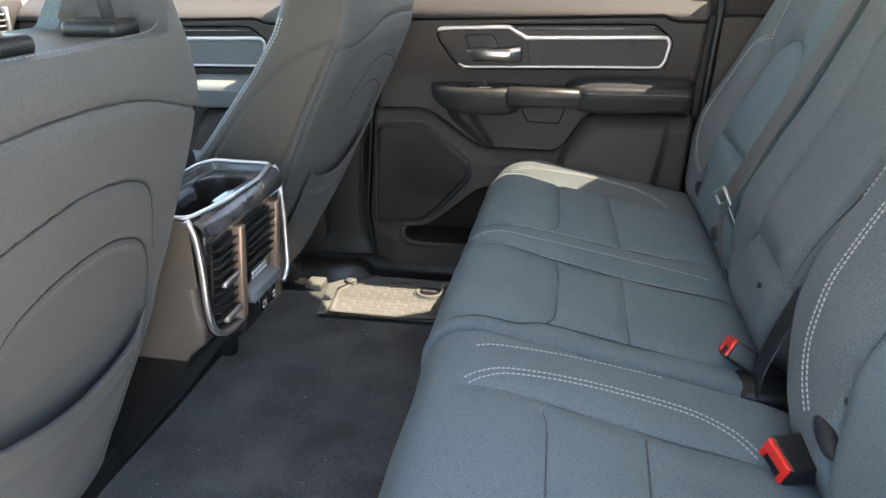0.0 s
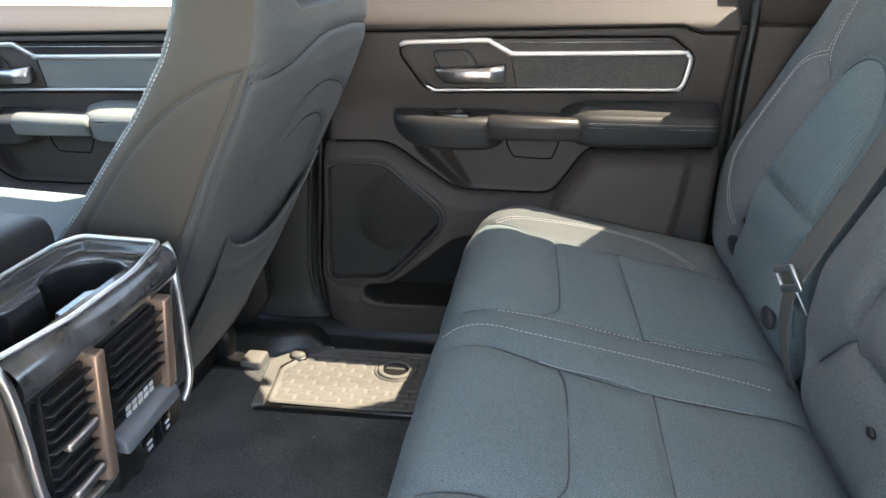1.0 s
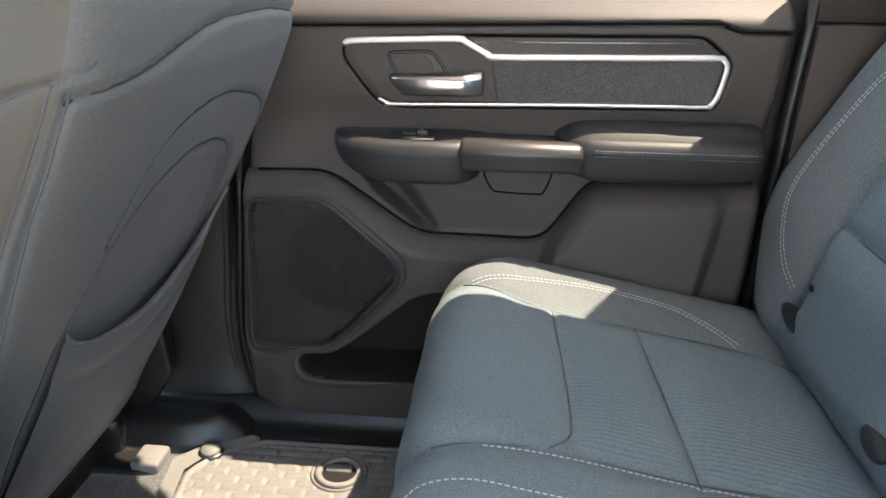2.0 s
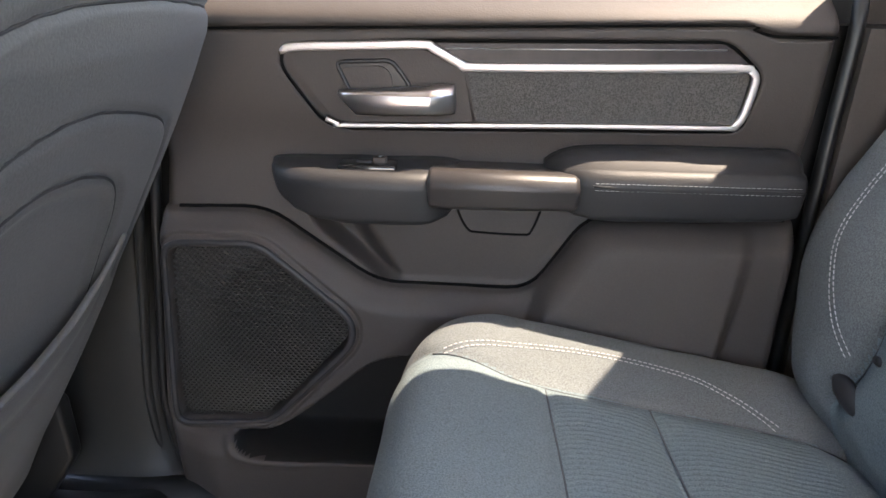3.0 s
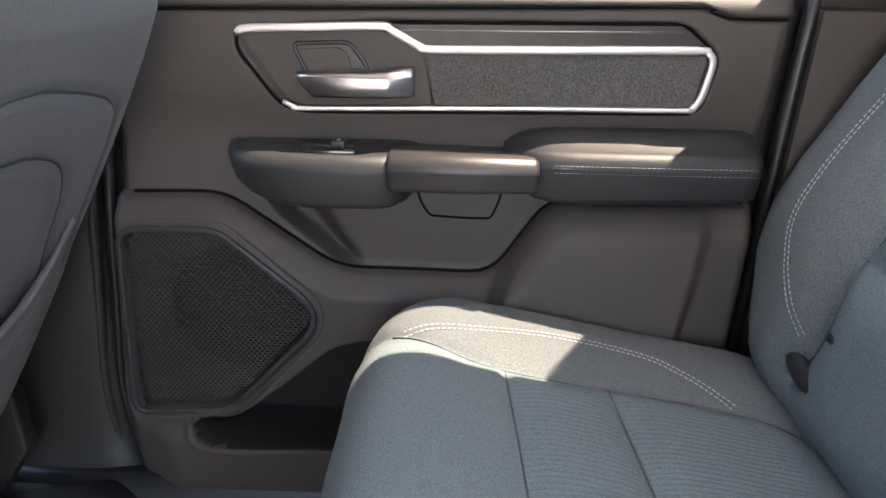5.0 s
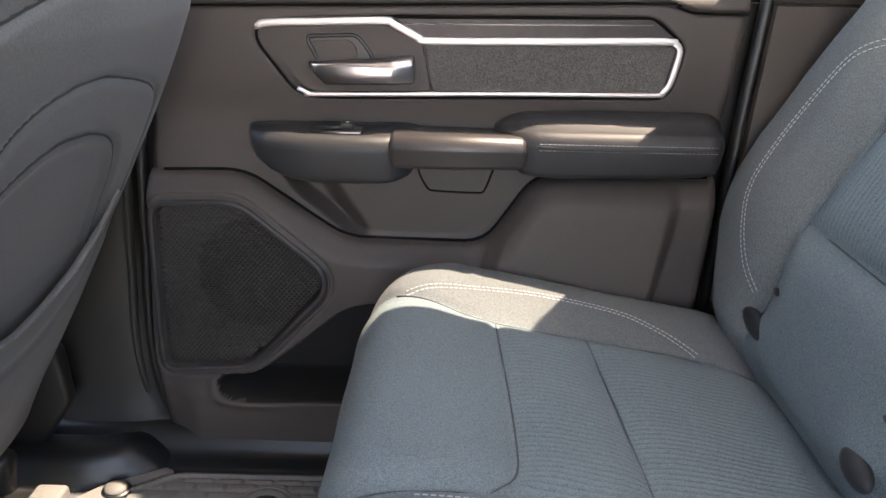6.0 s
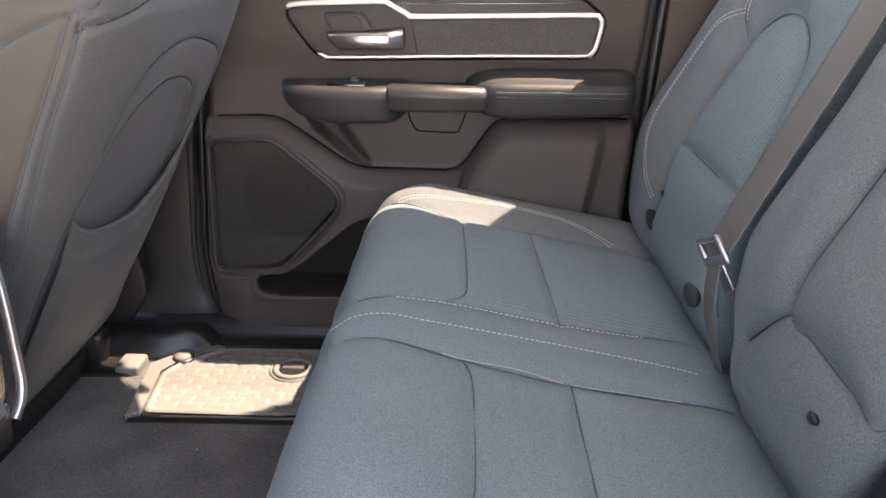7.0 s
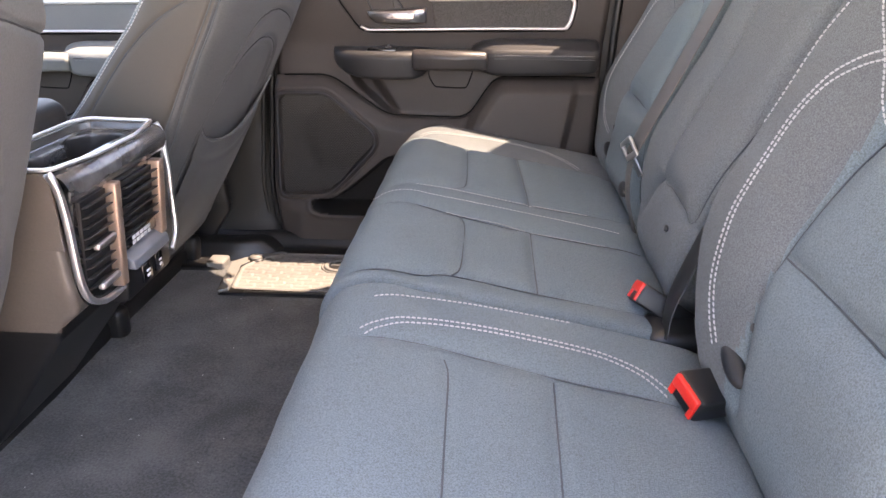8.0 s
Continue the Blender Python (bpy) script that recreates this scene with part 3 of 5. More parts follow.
    # arm: switch pod, pull bar and padded rest, each a row of rounded sections
    def arm(name, rows, mat, label=""):
        """Rows of x, top at the door, top at the front edge, bottom, depth from the door."""
        vs, n = [], 0
        for sx, tb, tf, bot, dep in rows:
            r = min(0.019, dep * 0.4, (tf - bot) * 0.42)
            yf = DOOR_Y - dep
            arc = [(yf + r - r * math.sin(a), tf - r + r * math.cos(a)) for a in np.linspace(0, math.pi / 2, 9)]
            r2 = min(0.011, dep * 0.3, (tf - bot) * 0.35)
            low = [(yf + 0.006 + r2 - r2 * math.cos(a), bot + r2 - r2 * math.sin(a)) for a in np.linspace(0, math.pi / 2, 7)]
            top = [(DOOR_Y + 0.012, tb), (DOOR_Y - 0.2 * dep, tb + 0.001), (DOOR_Y - 0.45 * dep, 0.5 * (tb + tf) + 0.0012)]
            sec = top + arc + low + [(DOOR_Y - 0.3 * dep, bot + 0.002), (DOOR_Y + 0.012, bot + 0.006)]
            n = len(sec)
            vs += [(sx, y, z) for y, z in sec]
        f = grid_faces(len(rows), n, wrap_v=True) + [tuple(range(n)), tuple((len(rows) - 1) * n + j for j in range(n))[::-1]]
        bm = bmesh.new()
        vv = [bm.verts.new(v) for v in vs]
        for q in f:
            bm.faces.new([vv[k] for k in q])
        return part(name, bm, mat, d, label)
    arm("switch_pod", [(-0.345, 0.497, 0.494, 0.478, 0.006), (-0.342, 0.498, 0.496, 0.470, 0.022), (-0.332, 0.499, 0.497, 0.458, 0.038), (-0.312, 0.500, 0.497, 0.446, 0.052), (-0.285, 0.500, 0.497, 0.438, 0.061), (-0.25, 0.501, 0.497, 0.434, 0.064), (-0.20, 0.501, 0.497, 0.434, 0.065), (-0.162, 0.502, 0.497, 0.435, 0.064), (-0.150, 0.502, 0.497, 0.436, 0.058), (-0.135, 0.501, 0.496, 0.440, 0.044), (-0.124, 0.499, 0.494, 0.450, 0.024), (-0.120, 0.495, 0.490, 0.466, 0.006)], SOFT)
    arm("pull_bar", [(-0.1565, 0.494, 0.490, 0.464, 0.058), (-0.1550, 0.497, 0.498, 0.459, 0.066), (-0.150, 0.498, 0.502, 0.457, 0.069), (-0.07, 0.497, 0.501, 0.457, 0.069), (0.008, 0.496, 0.500, 0.459, 0.069), (0.0135, 0.495, 0.497, 0.461, 0.066), (0.0150, 0.492, 0.489, 0.466, 0.058)], BAR)
    arm("arm_pad", [(-0.022, 0.503, 0.498, 0.480, 0.008), (-0.014, 0.510, 0.502, 0.466, 0.030), (-0.002, 0.516, 0.505, 0.456, 0.046), (0.012, 0.520, 0.507, 0.451, 0.057), (0.03, 0.522, 0.508, 0.448, 0.062), (0.06, 0.523, 0.508, 0.447, 0.064), (0.15, 0.524, 0.508, 0.449, 0.064), (0.24, 0.524, 0.508, 0.453, 0.063), (0.257, 0.523, 0.507, 0.456, 0.059), (0.266, 0.517, 0.504, 0.463, 0.044), (0.270, 0.505, 0.498, 0.475, 0.012)], SOFT, "padded black vinyl armrest")
    for lift in (0.4945, 0.4865):
        row = [((a, DOOR_Y - 0.0634 + 0.001 * max(0, a - 0.2) / 0.05, lift + 0.002 * (a - 0.02)), (0, -1, 0.05)) for a in np.arange(0.030, 0.255, 0.002)]
        stitches("stitching", [row], d, 0.004, 0.0016, 0.0006)
    tube("pad_seam", [(a, DOOR_Y - 0.0622, 0.4905 + 0.002 * (a - 0.02)) for a in np.linspace(0.028, 0.256, 20)], oval(0.003, 0.003, 6), BLACK, d, up=(0, 0, 1))
    # window switch on the pod's top
    bm = bmesh.new()
    box(bm, -0.260, -0.192, DOOR_Y - 0.044, DOOR_Y - 0.012, 0.492, 0.5020, 0.003)
    sw = part("switch_plate", bm, GLOSS, d)
    bm = bmesh.new()
    box(bm, -0.240, -0.222, DOOR_Y - 0.031, DOOR_Y - 0.017, 0.499, 0.5045, 0.002)
    part("window_switch", bm, BLACK, sw)
    bm = bmesh.new()
    box(bm, -0.221, -0.205, DOOR_Y - 0.031, DOOR_Y - 0.017, 0.499, 0.508, 0.002, segments=3)
    part("window_switch", bm, PLASTIC, sw)
    bm = bmesh.new()
    box(bm, -0.2145, -0.2115, DOOR_Y - 0.027, DOOR_Y - 0.021, 0.508, 0.5085)
    part("switch_mark", bm, PALE, sw)
    # speaker grille: a net of stretched hexagons over a dark hollow
    sw_, sh_ = 0.0068, 0.0052
    verts, faces = [], []
    cells = []
    for j in range(int(0.27 / (sh_ * 0.75)) + 1):
        for i in range(int(0.25 / sw_) + 1):
            cells.append((-0.495 + sw_ * (i + 0.5 * (j % 2)), 0.13 + sh_ * 0.75 * j))
    C = np.array(cells)
    C = C[inside(C, SPEAKER) > 0.0075]
    ring = [(math.sin(math.pi * k / 3), math.cos(math.pi * k / 3)) for k in range(6)]
    yg = DOOR_Y - 0.0225
    for cx, cz in C:
        base = len(verts)
        bulge = 0.004 * math.exp(-((cx + 0.38) ** 2 + (cz - 0.27) ** 2) / 0.008)
        for r, y in ((1.0, yg - bulge), (0.76, yg - bulge), (0.74, yg - bulge + 0.003)):
            verts += [(cx + a * sw_ / 1.732 * r, y, cz + b * sh_ / 2 * r) for a, b in ring]
        for k in range(6):
            m = (k + 1) % 6
            faces += [(base + k, base + m, base + 6 + m, base + 6 + k), (base + 6 + k, base + 6 + m, base + 12 + m, base + 12 + k)]
        if math.hypot(cx + 0.345, cz - 0.292) > 0.082:
            faces.append(tuple(base + 12 + k for k in range(6)))
    bm = bmesh.new()
    prism(bm, [(-0.365 + (a + 0.365) * 0.93, 0.27 + (b - 0.27) * 0.93) for a, b in SPEAKER], "y", DOOR_Y - 0.006, DOOR_Y - 0.003)
    part("speaker_backing", bm, BLACK, d, smooth=False)
    g = put("speaker_grille", verts, faces, GRILLE, d, "black perforated speaker grille", smooth=False)
    g["kind"] = "stuff"
    tube("speaker_frame", [(a, DOOR_Y - 0.033, b) for a, b in even(SPEAKER + SPEAKER[:1], 0.006)[:-1]], oval(0.009, 0.008, 10), SOFT, d, "black rounded speaker surround", up=(0, 1, 0), closed=True)
    return settle(d, (-0.1, 1.82, -0.04))


for k, (dx, dy, r) in enumerate(((-0.010, 0.0, 0.013), (-0.030, -0.006, 0.012))):
    line = spline([(-0.44 + dx, DOOR_Y + 0.004 + dy, -0.02), (-0.485 + dx, DOOR_Y + 0.002 + dy, 0.03), (-0.506 + dx, DOOR_Y + dy, 0.15), (-0.497 + dx, DOOR_Y + dy, 0.30), (-0.488 + dx, DOOR_Y + 0.002 + dy, 0.43), (-0.479 + dx, DOOR_Y + 0.03 + dy, 0.66)], 0.02)
    tagged(tube("door_seal", line, oval(r, r * 1.4, 10), (BLACK, DARKTRIM)[k], None, "", up=(0, 1, 0)), ("black rubber seal along the rear door's front edge", "charcoal pillar edging beside the door seal")[k], "seal", kind="structure")

rear_door = door()
front_door = copy_thing(rear_door, pose(-0.1 - 0.975, 1.82, -0.04 - 0.02))
front_door.name = "front_door"
# Front door insert, armrest and pull bar: paler grey than the rear door's.
SMOOTH = material("paler_grey_trim", (0.13, 0.135, 0.135), 0.5, spread=0.1, grain=420, bump=0.2, size=0.0006)
for ob in front_door.children:
    if ob.name.split(".")[0] in ("insert", "arm_pad", "pull_bar"):
        ob.data = ob.data.copy()
        ob.data.materials[0] = SMOOTH
        ob["label"] = "smooth grey vinyl"
front_door["label"] = "charcoal front door panel with chrome-edged insert beyond the seat"


# ---- the rear bench ----
bench = thing("rear_bench", "blue-grey cloth rear bench, split in two, with light contrast stitching", "bench seat")
TOP = [(-0.085, 0.06), (-0.130, 0.085), (-0.162, 0.15), (-0.178, 0.22), (-0.182, 0.268), (-0.173, 0.303), (-0.150, 0.329), (-0.11, 0.337), (-0.06, 0.328), (0.0, 0.317), (0.1, 0.298), (0.2, 0.279), (0.262, 0.266), (0.30, 0.245), (0.32, 0.19)]
TOP = spline(TOP, 0.0045)
CREST = int(np.argmax(TOP[:, 1]))


def puff(P, seams, groove=0.006, width=0.0075, pillow=0.009, reach=0.024):
    d = np.full(len(P), 9.0)
    for s in seams:
        d = np.minimum(d, far_from(P, s))
    return pillow * (1 - np.exp(-(d / reach) ** 2)) - groove * np.exp(-(d / width) ** 2)


def cushion(name, y0, y1, seams, ribs, label, shift=0.0, soft=0.6, raise_at=None, r0=0.02, r1=0.05, side=None, corner=0.0):
    def warp(x, y):
        return corner * np.clip((y - y1 + 0.17) / 0.17, 0, 1) ** 2 * (1 - step(x, -0.15, 0.10))

    n = int((y1 - y0) / 0.0045)
    e = np.linspace(0, 1, n)
    ys = y0 + (y1 - y0) * (e - np.sin(2 * np.pi * e) / (2 * np.pi) * 0.35)
    prof = TOP + np.concatenate([shift * (1 - step(TOP[:, :1], -0.1, 0.1)), 0 * TOP[:, :1] - 0.006], 1)
    tang = np.gradient(prof, axis=0)
    tang /= np.linalg.norm(tang, axis=1)[:, None]
    norm = np.stack([-tang[:, 1], tang[:, 0]], 1)
    k = len(prof)
    X = np.repeat(prof[:, 0][:, None], n, 1)
    Z = np.repeat(prof[:, 1][:, None], n, 1)
    Y = np.repeat(ys[None, :], k, 0)
    P = np.stack([X.ravel(), Y.ravel()], 1)
    disp = puff(P, seams, 0.006 * soft, 0.0075, 0.009 * soft).reshape(k, n)
    disp = disp + np.array([0.0022 * noise.noise((a * 9, b * 9, 2.0)) + 0.0009 * noise.noise((a * 26, b * 20, 5.0)) for a, b in P]).reshape(k, n)
    if raise_at is not None:
        disp = disp + raise_at(X, Y)
    drop = np.zeros(n)
    for a, r in ((ys - y0, r0), (y1 - ys, r1)):
        drop += r * (1 - np.sqrt(np.clip(1 - (1 - np.clip(a / r, 0, 1)) ** 2, 0, 1)))
    V = np.stack([X + norm[:, :1] * (disp - drop[None, :]), Y, Z + norm[:, 1:] * (disp - drop[None, :])], 2)
    pull = warp(X, Y)
    V[:, :, 0] += pull
    V[:, :, 2] -= 0.25 * pull
    # side walls down to the base at both ends
    ends = []
    for j, y in ((0, y0), (n - 1, y1)):
        w = V[:, j].copy()
        w[:, 0] = 0.05 + (w[:, 0] - 0.05) * 0.9
        w[:, 2] = 0.06 + (w[:, 2] - 0.06) * 0.1
        ends.append(w[:, None])
    V = np.concatenate([ends[0], V, ends[1]], 1)
    nn = n + 2
    faces = grid_faces(k, nn)
    mid = np.array([[prof[min(i, k - 1), 0], ys[min(max(j - 1, 0), n - 1)]] for i in range(k - 1) for j in range(nn - 1)])
    idx = np.zeros(len(faces), int)
    for poly in ribs:
        idx[inside(mid, poly) > 0] = 1
    top_only = np.repeat(np.arange(k - 1) >= CREST - 8, nn - 1)
    idx = np.where(top_only, idx, 0)
    edge = np.array(side)
    idx = np.where(mid[:, 1] > np.interp(mid[:, 0], edge[:, 0], edge[:, 1]), 2, idx)
    c = put("cushion", V.reshape(-1, 3), faces, [FABRIC, RIBBED, BOLSTER], bench, label, index=idx.tolist())

    def on(x, y):
        """Place and normal on the top."""
        z = np.interp(x, prof[CREST - 10:, 0], prof[CREST - 10:, 1])
        q = np.array([[x, y]])
        dd = float(puff(q, seams, 0.006 * soft, 0.0075, 0.009 * soft)[0])
        if raise_at is not None:
            dd += float(raise_at(np.array(x), np.array(y)))
        dr = 0.0
        for a, r in ((y - y0, r0), (y1 - y, r1)):
            dr += r * (1 - math.sqrt(max(0, 1 - (1 - min(max(a / r, 0), 1)) ** 2)))
        g = (np.interp(x + 0.004, prof[CREST - 10:, 0], prof[CREST - 10:, 1]) - np.interp(x - 0.004, prof[CREST - 10:, 0], prof[CREST - 10:, 1])) / 0.008
        nv = np.array([-g, 0, 1.0])
        nv /= np.linalg.norm(nv)
        w = float(warp(np.array(x), np.array(y)))
        return np.array([x + w, y, z - 0.25 * w]) + nv * (dd - dr + 0.0016), nv
    bm = bmesh.new()
    box(bm, -0.10, 0.30, y0 + 0.04, y1 - 0.04, 0.01, 0.10, 0.01)
    part("base", bm, BLACK, c, "black seat base")
    for s in seams:
        cord('seam', [on(*p)[0] - np.array([0, 0, 0.0012]) for p in s if p[0] > prof[CREST - 9, 0]], 0.0010, SEAM, c)
    return c, on


def sew(on, lines, parent, offsets=(0.0,), **kw):
    rows = []
    for line in lines:
        q = spline(line, 0.002)
        t = np.gradient(q, axis=0)
        t /= np.linalg.norm(t, axis=1)[:, None]
        for o in offsets:
            rows.append([on(*(p + np.array([-b, a]) * o)) for p, (a, b) in zip(q, t)])
    return stitches("stitching", rows, parent, **kw)


def curve(pts):
    return spline(pts, 0.008)


FAR_SEAMS = [
    curve([(-0.16, 1.655), (-0.10, 1.632), (-0.027, 1.607), (0.09, 1.608), (0.20, 1.612), (0.29, 1.60)]),
    curve([(-0.022, 1.607), (-0.016, 1.47), (-0.014, 1.38), (-0.018, 1.335), (-0.04, 1.308)]),
    curve([(0.086, 1.608), (0.094, 1.47), (0.099, 1.36), (0.101, 1.30)]),
    curve([(-0.18, 1.288), (-0.106, 1.293), (-0.04, 1.306), (0.10, 1.305), (0.28, 1.325)]),
]
MID_SEAMS = [
    curve([(-0.15, 1.193), (-0.07, 1.187), (-0.017, 1.176), (0.10, 1.166), (0.28, 1.180)]),
    curve([(-0.017, 1.176), (-0.008, 1.14), (-0.006, 1.05), (-0.007, 0.97), (-0.018, 0.94)]),
    curve([(0.098, 1.166), (0.098, 1.05), (0.099, 0.94)]),
    curve([(-0.15, 0.915), (-0.06, 0.922), (-0.018, 0.94), (0.10, 0.938), (0.28, 0.94)]),
]
far_cushion, far_on = cushion(
    "bench_cushion", 0.872, 1.768, FAR_SEAMS + MID_SEAMS,
    [[(-0.016, 1.31), (-0.016, 1.605), (0.24, 1.61), (0.26, 1.31)]],
    "blue-grey cloth bench cushion, two seats wide, sunlit at its corner",
    raise_at=lambda x, y: 0.007 * step(y, 1.62, 1.70), side=FAR_SEAMS[0], corner=0.05)
sew(far_on, [[(-0.133, 1.647), (-0.10, 1.655), (-0.067, 1.662), (0.014, 1.676), (0.077, 1.678), (0.139, 1.671), (0.177, 1.652), (0.20, 1.636), (0.222, 1.617)]], far_cushion, (-0.0035, 0.0035), long=0.0042, gap=0.0018, thick=0.0011)
sew(far_on, [[(-0.166, 1.212), (-0.15, 1.226), (-0.10, 1.231), (0.0, 1.233), (0.1, 1.234), (0.20, 1.233), (0.255, 1.228)], [(-0.100, 1.287), (-0.06, 1.292), (0.0, 1.294), (0.10, 1.294), (0.17, 1.298), (0.21, 1.305)]], far_cushion, long=0.0044, gap=0.002, thick=0.0012)

# A pale cord imitates the highlight on the puffed seam edge.
EDGEGLINT = material("seam_edge_glint", (0.25, 0.265, 0.27), 0.9, spread=0.25, grain=500)
for q in (spline([(-0.04, 1.182), (-0.017, 1.178), (0.04, 1.175), (0.090, 1.168)], 0.006), spline([(0.100, 1.167), (0.15, 1.171), (0.22, 1.176)], 0.006)):
    cord("piping", [far_on(*p)[0] - np.array([0, 0, 0.001]) for p in q], 0.0009, EDGEGLINT, far_cushion, "fine pale cord painted as the seam edge's highlight")

NEAR_SEAMS = [
    curve([(-0.102, 0.733), (-0.05, 0.741), (0.013, 0.738), (0.077, 0.733), (0.141, 0.729), (0.203, 0.729), (0.28, 0.72)]),
    curve([(-0.012, 0.72), (-0.006, 0.69), (-0.003, 0.60), (0.0, 0.50), (0.0, 0.40)]),
    curve([(0.105, 0.722), (0.102, 0.60), (0.100, 0.50), (0.10, 0.40)]),
    curve([(-0.16, 0.37), (0.0, 0.38), (0.28, 0.37)]),
]
near_cushion, near_on = cushion(
    "bench_cushion", 0.27, 0.866, NEAR_SEAMS,
    [],
    "blue-grey cloth outboard bench cushion beside the open door", shift=0.012, r0=0.05, r1=0.02,
    raise_at=lambda x, y: 0.004 * step(y, 0.72, 0.82), side=[(-1, 9), (1, 9)], soft=0.5)
sew(near_on, [[(-0.103, 0.741), (-0.088, 0.754), (-0.057, 0.773), (0.011, 0.786), (0.079, 0.790), (0.145, 0.787), (0.178, 0.779), (0.208, 0.763), (0.234, 0.736)]], near_cushion, (-0.0045, 0.0045), long=0.0048, gap=0.0016, thick=0.0021)
sew(near_on, [[(-0.100, 0.810), (-0.082, 0.819), (-0.05, 0.829), (0.01, 0.840), (0.075, 0.846), (0.135, 0.848)]], near_cushion, long=0.0046, gap=0.0018, thick=0.0018)


def back_x(z):
    """The bench back's front face: a bulging foot, then a steady recline."""
    return 0.254 + 0.41 * (z - 0.3) + 0.05 * np.exp(-((z - 0.23) / 0.05) ** 2) * (z < 0.36) - 0.012 * np.exp(-((z - 0.42) / 0.10) ** 2) + 0.024 * step(0.47 - z, 0.0, 0.17)


def backrest(name, yl, yr, seams, ribs, label, dx=0.0, r=0.045, extra=None, side=9.0, whole=False):
    """yl, yr: the side edges as functions of z."""
    zs = np.linspace(0.225, 0.86, 150)
    n = 130
    e = np.linspace(0, 1, n)
    e = e - np.sin(2 * np.pi * e) / (2 * np.pi) * 0.4
    Zg = np.repeat(zs[:, None], n, 1)
    L, R = yl(zs)[:, None], yr(zs)[:, None]
    Y = L + (R - L) * e[None, :]
    P = np.stack([Y.ravel(), Zg.ravel()], 1)
    disp = puff(P, seams).reshape(Zg.shape)
    disp = disp + np.array([0.0024 * noise.noise((a * 8, b * 8, 7.0)) + 0.0009 * noise.noise((a * 24, b * 20, 9.0)) for a, b in P]).reshape(Zg.shape)
    if extra is not None:
        disp = disp + extra(Y, Zg)
    for a in (Y - L, R - Y):
        disp = disp - r * (1 - np.sqrt(np.clip(1 - (1 - np.clip(a / r, 0, 1)) ** 2, 0, 1)))
    top = np.clip((Zg - 0.83) / 0.03, 0, 1)
    disp = disp - 0.04 * (1 - np.sqrt(1 - top ** 2))
    X = back_x(Zg) + dx
    nx, nz = -0.925, 0.38
    V = np.stack([X + nx * disp, Y, Zg + nz * disp], 2)
    w0, w1 = V[:, :1].copy(), V[:, -1:].copy()
    for w in (w0, w1):
        w[:, :, 0] += 0.10
        w[:, :, 2] -= 0.03
    V = np.concatenate([w0, V, w1], 1)
    cap = V[-1:].copy()
    cap[:, :, 0] += 0.10
    V = np.concatenate([V, cap], 0)
    k, nn = V.shape[:2]
    faces = [f[::-1] for f in grid_faces(k, nn)]
    idx = np.zeros(len(faces), int)
    mids = V[:-1, :-1].reshape(-1, 3)[:, 1:]
    for poly in ribs:
        idx[inside(mids, poly) > 0] = 1
    idx = np.where((mids[:, 0] > side) & (idx == 0), 2, idx)
    for s in seams[:1]:
        poly = [tuple(p) for p in s] + [(s[-1][0], 0.2), (s[0][0], 0.2)]
        if side < 9:
            idx = np.where((idx == 2) & (inside(mids, poly) > 0), 0, idx)
    if whole:
        idx[:] = 2
    c = put("backrest", V.reshape(-1, 3), faces, [FABRIC, RIBBED, BOLSTER], bench, label, index=idx.tolist())

    def on(y, z):
        q = np.array([[y, z]])
        d = float(puff(q, seams)[0])
        if extra is not None:
            d += float(extra(np.array(y), np.array(z)))
        l_, r_ = float(yl(np.array([z]))[0]), float(yr(np.array([z]))[0])
        for a in (y - l_, r_ - y):
            d -= r * (1 - math.sqrt(max(0, 1 - (1 - min(max(a / r, 0), 1)) ** 2)))
        nv = np.array([nx, 0, nz])
        return np.array([float(back_x(np.array(z))) + dx, y, z]) + nv * (d + 0.0016), nv
    for s in seams:
        cord('seam', [on(*p)[0] - np.array(on(*p)[1]) * 0.0012 for p in s], 0.0010, SEAM, c)
    return c, on


def span(*rows):
    a = np.array(rows, float)
    return lambda z: np.interp(z, a[:, 0], a[:, 1])


FB_SEAMS = [
    curve([(1.632, 0.30), (1.606, 0.36), (1.597, 0.448), (1.59, 0.53), (1.576, 0.60), (1.56, 0.63), (1.52, 0.645), (1.46, 0.64), (1.40, 0.60), (1.368, 0.52), (1.345, 0.448), (1.338, 0.36), (1.332, 0.30)]),
    curve([(1.597, 0.450), (1.48, 0.449), (1.346, 0.448)]),
    curve([(1.665, 0.72), (1.652, 0.64), (1.60, 0.60)]),
]
far_back, far_back_on = backrest("bench_backrest", span((0.2, 1.33), (0.4, 1.315), (0.9, 1.31)), span((0.2, 1.735), (0.30, 1.745), (0.39, 1.785), (0.5, 1.80), (0.58, 1.79), (0.66, 1.76), (0.9, 1.70)), FB_SEAMS,
    [[(1.35, 0.45), (1.59, 0.45), (1.57, 0.60), (1.53, 0.64), (1.46, 0.63), (1.40, 0.58)]], "blue-grey cloth outboard backrest by the far door", extra=lambda y, z: 0.012 * step(y, 1.61, 1.68), side=1.45)
sew(far_back_on, [[(1.627, 0.350), (1.652, 0.373), (1.678, 0.408), (1.703, 0.445), (1.711, 0.49), (1.706, 0.54), (1.685, 0.60), (1.648, 0.638)]], far_back, (-0.0035, 0.0035), long=0.0044, gap=0.0018, thick=0.0013)
sew(far_back_on, [[(1.655, 0.64), (1.660, 0.68), (1.665, 0.74)], [(1.63, 0.625), (1.635, 0.68), (1.638, 0.74)]], far_back, long=0.0042, gap=0.0018, thick=0.0012)

